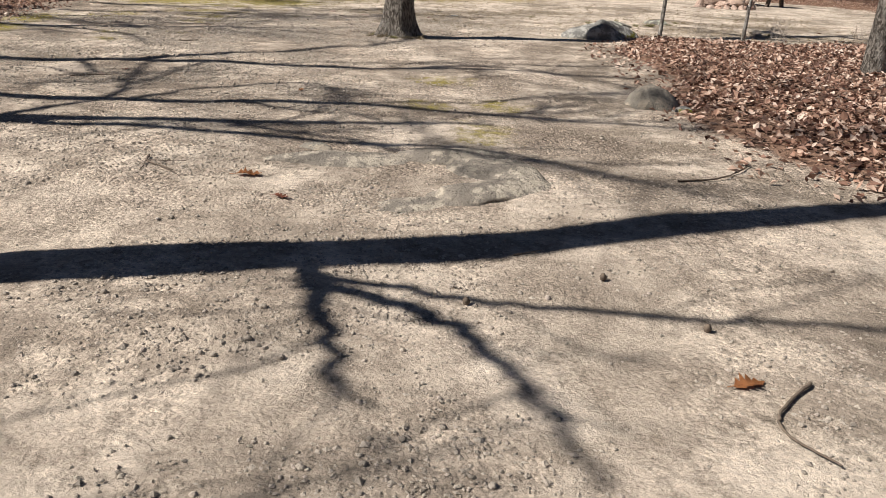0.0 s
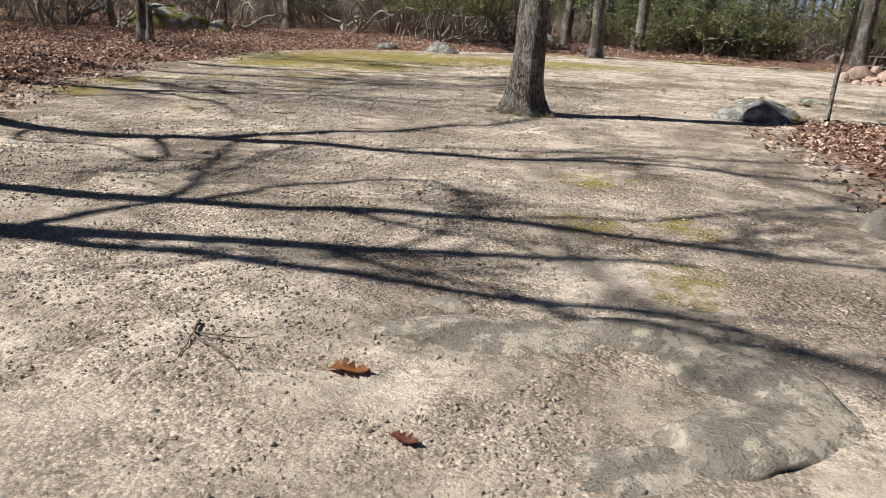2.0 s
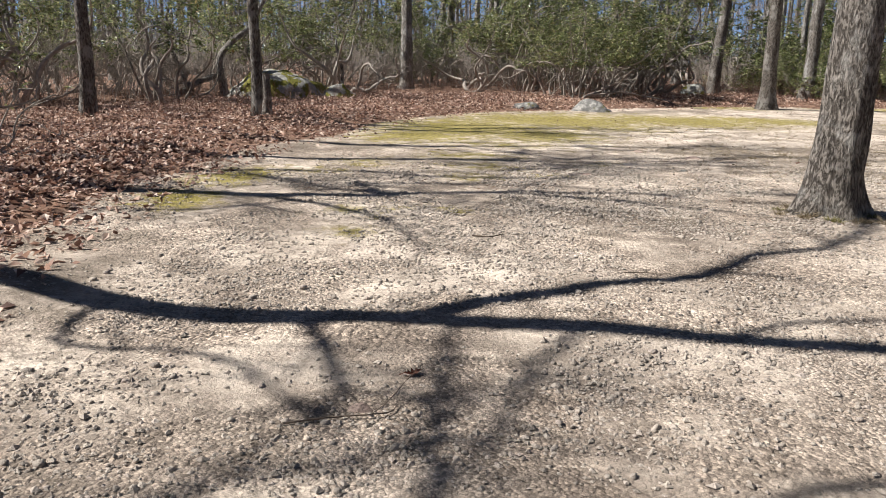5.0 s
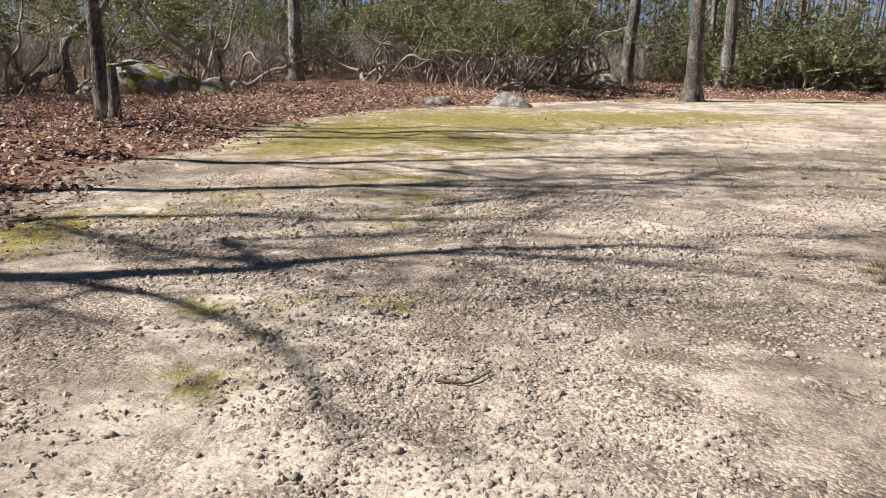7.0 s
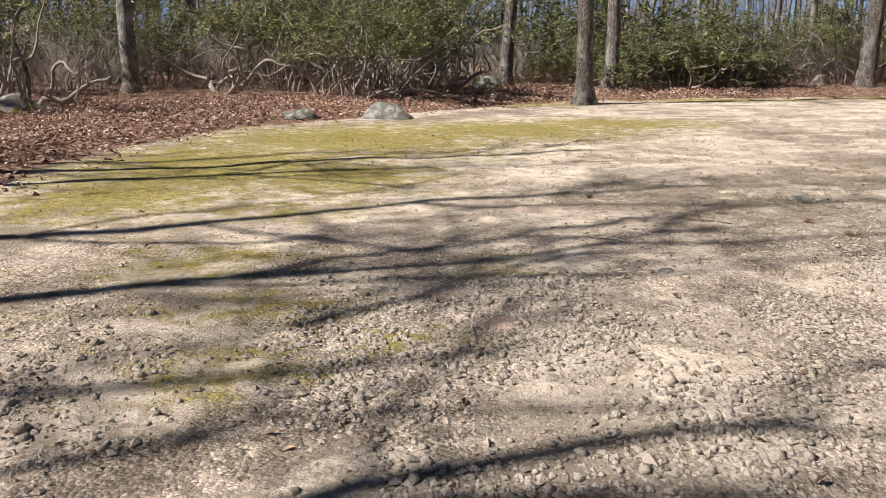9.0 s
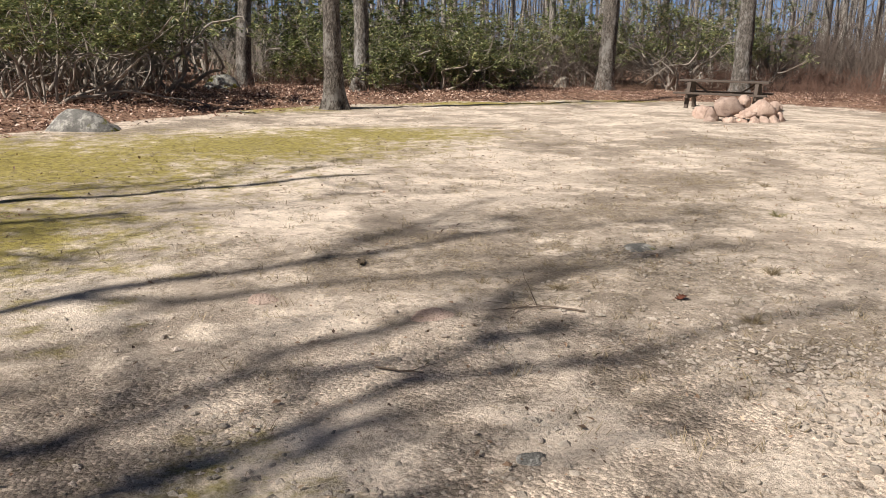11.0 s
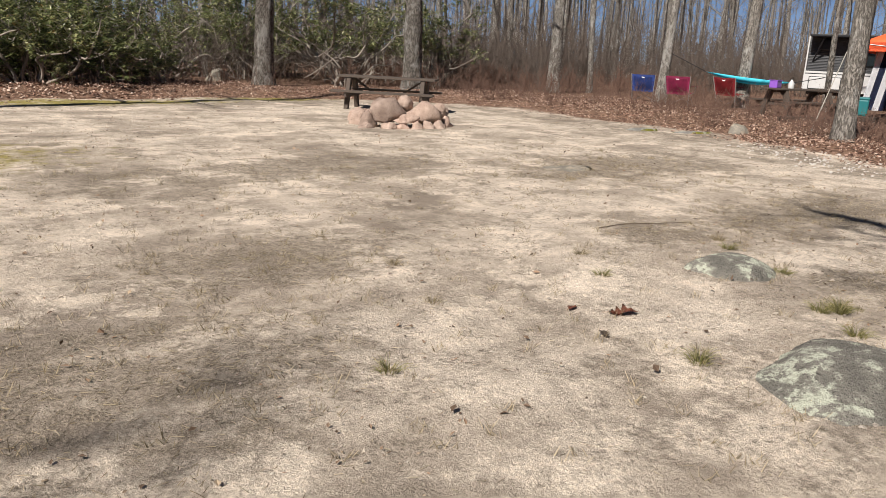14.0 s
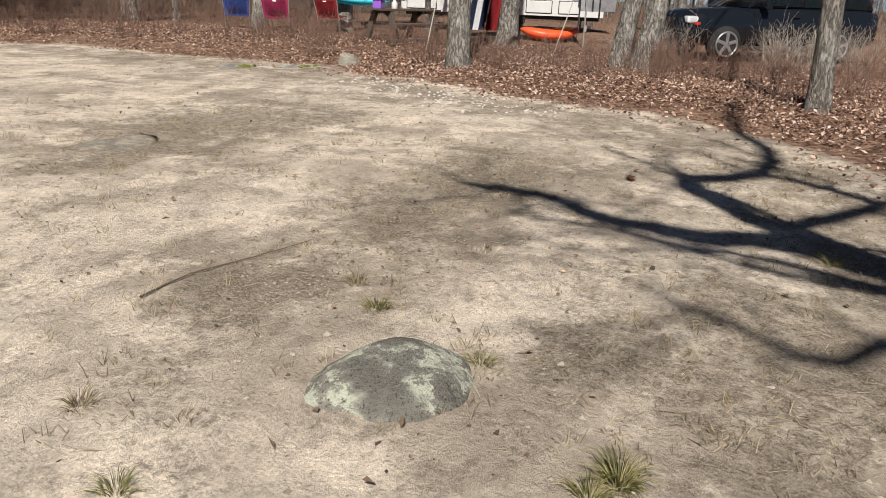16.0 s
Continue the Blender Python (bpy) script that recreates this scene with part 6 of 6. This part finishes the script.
for i, (x, y, n, h, mat) in enumerate(((3.04, 18.24, 60, 0.12, M_GRASS), (4.44, 18.13, 160, 0.12, M_GRASS), (4.34, 18.2, 70, 0.1, M_GRASS), (5.3, 19.25, 70, 0.09, M_GRASS), (5.55, 19.45, 60, 0.1, M_STRAW), (4.2, 19.8, 50, 0.09, M_STRAW), (5.0, 18.7, 90, 0.07, M_GRASS), (4.05, 17.9, 70, 0.1, M_GRASS),
                                      (2.6, 19.6, 40, 0.08, M_STRAW), (1.8, 19.0, 40, 0.1, M_GRASS), (6.8, 17.3, 60, 0.1, M_GRASS), (-0.4, 16.9, 60, 0.08, M_STRAW), (0.4, 17.6, 60, 0.09, M_STRAW), (-1.1, 17.7, 70, 0.07, M_STRAW), (-0.7, 13.05, 120, 0.07, M_STRAW), (-1.2, 13.1, 120, 0.07, M_STRAW), (-0.95, 12.95, 100, 0.06, M_GRASS), (2.9, 20.3, 50, 0.08, M_STRAW), (3.9, 19.4, 50, 0.08, M_GRASS),
                                      *[(-0.92 + (0.36 + 0.05 * (k % 4)) * math.cos(0.5 * k), 13.41 + (0.36 + 0.05 * (k % 4)) * math.sin(0.5 * k), 70, 0.07 + 0.02 * (k % 3), M_STRAW if k % 3 else M_GRASS) for k in range(12)])):
    grass_tuft(x, y, n, h, "thin tuft of grass in sandy ground" if mat is M_GRASS else "dry straw-coloured tuft in sandy ground", 400 + i, mat)

M_CRUMB = leaf_material("leaf_crumbs", [(0.0, (0.07, 0.045, 0.03)), (0.5, (0.2, 0.135, 0.09)), (0.85, (0.34, 0.22, 0.14)), (1.0, (0.5, 0.39, 0.27))], 0.8, 0.0)

# ---- masses: gravel, litter, dry grass ----


def lane(y):
    """Middle of the gravelly lane through the clearing."""
    return np.interp(y, [0, 2, 4, 6, 9, 13, 14.5, 16, 17, 18, 19], [0, -0.3, -1.6, -2.6, -3.6, -3.6, -2.9, -1.2, 0.4, 2.0, 4.0])


def strew(name, seed, n, mean, spread, most, sphere, label, thin):
    """Loose stones, thick in the gravelly lane and thin on the sand."""
    gen = np.random.default_rng(seed)
    y = gen.uniform(1.3, 20.5, n)
    x = lane(y) + gen.normal(0, 2.1, n) + np.where(y > 16, gen.uniform(-1, 4, n), 0)
    # patches by a few crossing waves
    patch = 0.5 * np.sin(x * 1.9 + 1.3 * np.sin(y * 1.1)) * np.sin(y * 1.5 + 0.9 * np.sin(x * 1.3)) + 0.35 * np.sin(x * 4.1 - y * 2.7) * np.sin(y * 3.9 + x)
    keep = (clearing_distance(x, y) < 0.1) & (gen.uniform(0, 1, n) < np.clip(0.45 + patch * 1.3, 0.02, 1) * np.where(y < 16.6, 1.0, np.where((y < 18.6) & (x < 0.2), 0.8, thin)))
    x, y = x[keep], y[keep]
    n = len(x)
    r = np.clip(gen.lognormal(mean, spread, n), 0.003, most) * (1 + 0.35 * smooth01((y - 6) / 2) * smooth01((17.5 - y) / 2) + 0.45 * smooth01((y - 11) / 3) * smooth01((19 - y) / 1.5))
    iv, it = sphere
    s = np.stack([r * gen.uniform(0.85, 1.4, n), r * gen.uniform(0.75, 1.1, n), r * gen.uniform(0.5, 0.8, n)], 1)
    a = gen.uniform(0, 6.28, n)
    p = iv[None] * (1 + gen.normal(0, 0.14, (n, len(iv))))[..., None] * s[:, None, :]
    px = p[..., 0] * np.cos(a)[:, None] - p[..., 1] * np.sin(a)[:, None]
    py = p[..., 0] * np.sin(a)[:, None] + p[..., 1] * np.cos(a)[:, None]
    z = ground_height(x, y) + r * gen.uniform(-0.15, 0.3, n)
    verts = np.stack([px + x[:, None], py + y[:, None], p[..., 2] + z[:, None]], -1)
    tris = (it[None] + (np.arange(n) * len(iv))[:, None, None]).reshape(-1, 3)
    tagged(put(name, mesh_of(name, verts, tris, M_PEBBLE, len(iv) > 8)), label, "gravel", kind="stuff")


def gravel():
    ico = bmesh.new()
    bmesh.ops.create_icosphere(ico, subdivisions=1, radius=1.0)
    ball = (np.array([v.co[:] for v in ico.verts]), np.array([[v.index for v in f.verts] for f in ico.faces]))
    ico.free()
    chip = (np.array([(1, 0, 0.1), (0.1, 1, 0), (-1, 0.1, 0), (0, -1, 0.1), (0.1, 0.1, 1), (0, 0, -1.0)]), np.array([(0, 1, 4), (1, 2, 4), (2, 3, 4), (3, 0, 4), (1, 0, 5), (2, 1, 5), (3, 2, 5), (0, 3, 5)]))
    strew("pebbles", 51, 25000, -4.85, 0.36, 0.026, ball, "loose rounded pebbles strewn over the trodden ground", 0.06)
    strew("gravel", 52, 165000, -5.0, 0.35, 0.016, chip, "fine pale gravel chips covering the trodden ground", 0.10)


gravel()


def litter():
    gen = np.random.default_rng(61)
    xs, ys = [], []
    for x0, x1, y0, y1, dens in ((-10, -4.6, 2, 16, 480), (-17, -6.5, 8, 31, 250), (2, 9.5, 3.5, 16.5, 470), (-12, 12, 26, 40, 130), (11, 26, 13, 37, 200), (8.5, 16, 14, 24, 260)):
        n = int((x1 - x0) * (y1 - y0) * dens)
        xs.append(gen.uniform(x0, x1, n))
        ys.append(gen.uniform(y0, y1, n))
    x, y = np.concatenate(xs), np.concatenate(ys)
    d = clearing_distance(x, y)
    patch = np.sin(x * 1.9 + np.sin(y * 2.3)) * np.sin(y * 1.6 + np.sin(x * 1.2)) * 0.5
    keep = (d > 0.25 + patch) | ((d > -0.7) & (gen.uniform(0, 1, len(x)) < 0.10 + 0.25 * np.clip(d + 0.7, 0, 1)))
    keep &= (d < 7)
    x, y, d = x[keep], y[keep], d[keep]
    n = len(x)
    al, si, up = axes(n, gen, 0.42)
    z = ground_height(x, y) + gen.uniform(0.005, 0.055, n) * np.clip(d + 0.4, 0.15, 1)
    heap = Heap()
    L = gen.uniform(0.055, 0.115, n) * np.where(x > 8, 0.62, 0.92)
    blades(heap, np.stack([x, y, z], 1), al, si, up, L, L * gen.uniform(0.45, 0.75, n), gen.uniform(-0.1, 0.45, n)[:, None], gen.uniform(-0.25, 0.35, n))
    tagged(put("leaf_litter", heap.mesh("leaf_litter", M_LITTER, False)), "deep drift of dead brown oak leaves", "leaf litter", kind="stuff")


litter()


def straw():
    gen = np.random.default_rng(71)
    n = 60000
    x, y = gen.uniform(-5, 9, n), gen.uniform(14, 23, n)
    thick = ground_zones(x, y)[2]
    keep = (clearing_distance(x, y) < -0.2) & (gen.uniform(0, 1, n) < np.clip(thick * 1.4 - 0.35, 0.06, 1) * smooth01((x + 6.5) / 3))
    x, y = x[keep], y[keep]
    n = len(x)
    al, si, up = axes(n, gen, 0.18)
    p = np.stack([x, y, ground_height(x, y) + gen.uniform(0.003, 0.012, n)], 1)
    heap = Heap()
    L = gen.uniform(0.015, 0.06, n)
    prisms(heap, p, p + al * L[:, None], 0.0015, 0.001)
    tagged(put("dry_grass", heap.mesh("dry_grass", M_STRAW, False)), "matted bits of dead grass on the sand", "grass", kind="stuff")


straw()


def debris():
    """Crumbled leaf and bark on the sand, and short dead grass still rooted."""
    gen = np.random.default_rng(81)
    n = 46000
    x, y = gen.uniform(-7.5, 15, n), gen.uniform(12.5, 33, n)
    patch = np.sin(x * 1.3 + 1.7 * np.sin(y * 0.8)) * np.sin(y * 1.1 + 1.2 * np.sin(x * 0.9)) * 0.5 + 0.3 * np.sin(x * 3.7 + y * 1.9) * np.sin(y * 4.3 - x * 2.2)
    keep = (clearing_distance(x, y) < -0.1) & (gen.uniform(0, 1, n) < np.clip(0.4 + patch * 1.1, 0.04, 1))
    x, y = x[keep], y[keep]
    n = len(x)
    al, si, up = axes(n, gen, 0.35)
    L = gen.lognormal(-4.1, 0.45, n).clip(0.006, 0.05)
    heap = Heap()
    blades(heap, np.stack([x, y, ground_height(x, y) + 0.004 + L * 0.15], 1), al, si, up, L, L * gen.uniform(0.35, 0.8, n), 0.2, gen.uniform(-0.2, 0.3, n))
    n = 7000
    x, y = gen.uniform(-7.5, 15, n), gen.uniform(13.5, 33, n)
    patch = np.sin(x * 2.1 + 1.7 * np.sin(y * 1.4)) * np.sin(y * 1.9 + 1.2 * np.sin(x * 1.6))
    keep = (clearing_distance(x, y) < -0.1) & (gen.uniform(0, 1, n) < np.clip(0.3 + patch, 0.05, 1))
    x, y = x[keep], y[keep]
    n = len(x)
    al, si, up = axes(n, gen, 0.45)
    L = gen.lognormal(-3.7, 0.35, n).clip(0.015, 0.06)
    blades(heap, np.stack([x, y, ground_height(x, y) + 0.004 + L * 0.2], 1), al, si, up, L, L * gen.uniform(0.35, 0.7, n), 0.25, gen.uniform(-0.2, 0.4, n))
    tagged(put("leaf_crumbs", heap.mesh("leaf_crumbs", M_CRUMB, False)), "crumbled brown leaf bits scattered on the sand", "leaf bits", kind="stuff")
    n = 2300
    x, y = gen.uniform(-4, 10, n), gen.uniform(15.5, 25, n)
    keep = (clearing_distance(x, y) < -0.3) & (ground_zones(x, y)[2] + gen.normal(0, 0.25, n) > 0.35)
    x, y = x[keep], y[keep]
    heap = Heap()
    for k in range(9):
        a = gen.uniform(0, 6.28, len(x))
        p = np.stack([x + gen.normal(0, 0.03, len(x)), y + gen.normal(0, 0.03, len(x)), ground_height(x, y) - 0.004], 1)
        e = p + np.stack([np.cos(a) * 0.025, np.sin(a) * 0.025, gen.uniform(0.015, 0.05, len(x))], 1)
        prisms(heap, p, e, 0.0022, 0.001)
    tagged(put("stubble", heap.mesh("stubble", M_STRAW, False)), "short dead grass stubble rooted in sand", "grass", kind="stuff")


debris()


def weeds():
    """Thin dead stalks standing in the leaf litter."""
    gen = np.random.default_rng(91)
    heap = Heap()
    for x0, x1, y0, y1, n, tall in ((10, 21, 13, 25, 2600, 0.42), (14, 30, 24, 40, 2600, 0.55), (-12, 13, 31, 44, 3600, 0.6), (-17, -6.5, 6, 30, 3000, 0.5), (3, 9, 5, 16, 260, 0.3)):
        x, y = gen.uniform(x0, x1, n), gen.uniform(y0, y1, n)
        d = clearing_distance(x, y)
        keep = d > 0.6 + gen.uniform(0, 1.5, n)
        x, y = x[keep], y[keep]
        n = len(x)
        p = np.stack([x, y, ground_height(x, y) - 0.02], 1)
        h = tall * gen.lognormal(-0.3, 0.45, n).clip(0.2, 1.8)
        m = p + np.stack([gen.normal(0, 0.10, n) * h, gen.normal(0, 0.10, n) * h, 0.55 * h], 1)
        e = m + np.stack([gen.normal(0, 0.18, n) * h, gen.normal(0, 0.18, n) * h, 0.45 * h], 1)
        prisms(heap, p, m, 0.004, 0.003)
        prisms(heap, m, e, 0.003, 0.0015)
        s = m + np.stack([gen.normal(0, 0.25, n) * h, gen.normal(0, 0.25, n) * h, 0.25 * h], 1)
        prisms(heap, m, s, 0.0025, 0.0012)
    tagged(put("dead_stalks", heap.mesh("dead_stalks", M_BRUSH_RED)), "thin reddish-brown dead stalks standing in leaf litter", "weeds", kind="stuff")


weeds()


def pale_chips():
    """Washed-out white pebbles where the sand meets the litter."""
    gen = np.random.default_rng(95)
    bm = bmesh.new()
    for _ in range(230):
        u = gen.uniform(0, 1)
        x, y = 11.7 + 1.6 * u + gen.normal(0, 0.5), 19.9 + 2.9 * u + gen.normal(0, 0.4)
        r = float(gen.lognormal(-4.25, 0.35))
        m = Matrix.Translation((x, y, gz(x, y) + r * 0.3)) @ Matrix.Rotation(gen.uniform(0, 6.28), 4, "Z") @ Matrix.Diagonal((r * 1.3, r, r * 0.7, 1))
        bmesh.ops.create_icosphere(bm, subdivisions=1, radius=1.0, matrix=m)
    tagged(put("pale_pebbles", from_bm("pale_pebbles", bm, M_WHITE_STONE)), "white washed pebbles strewn beside the leaf litter", "gravel", kind="stuff")


pale_chips()
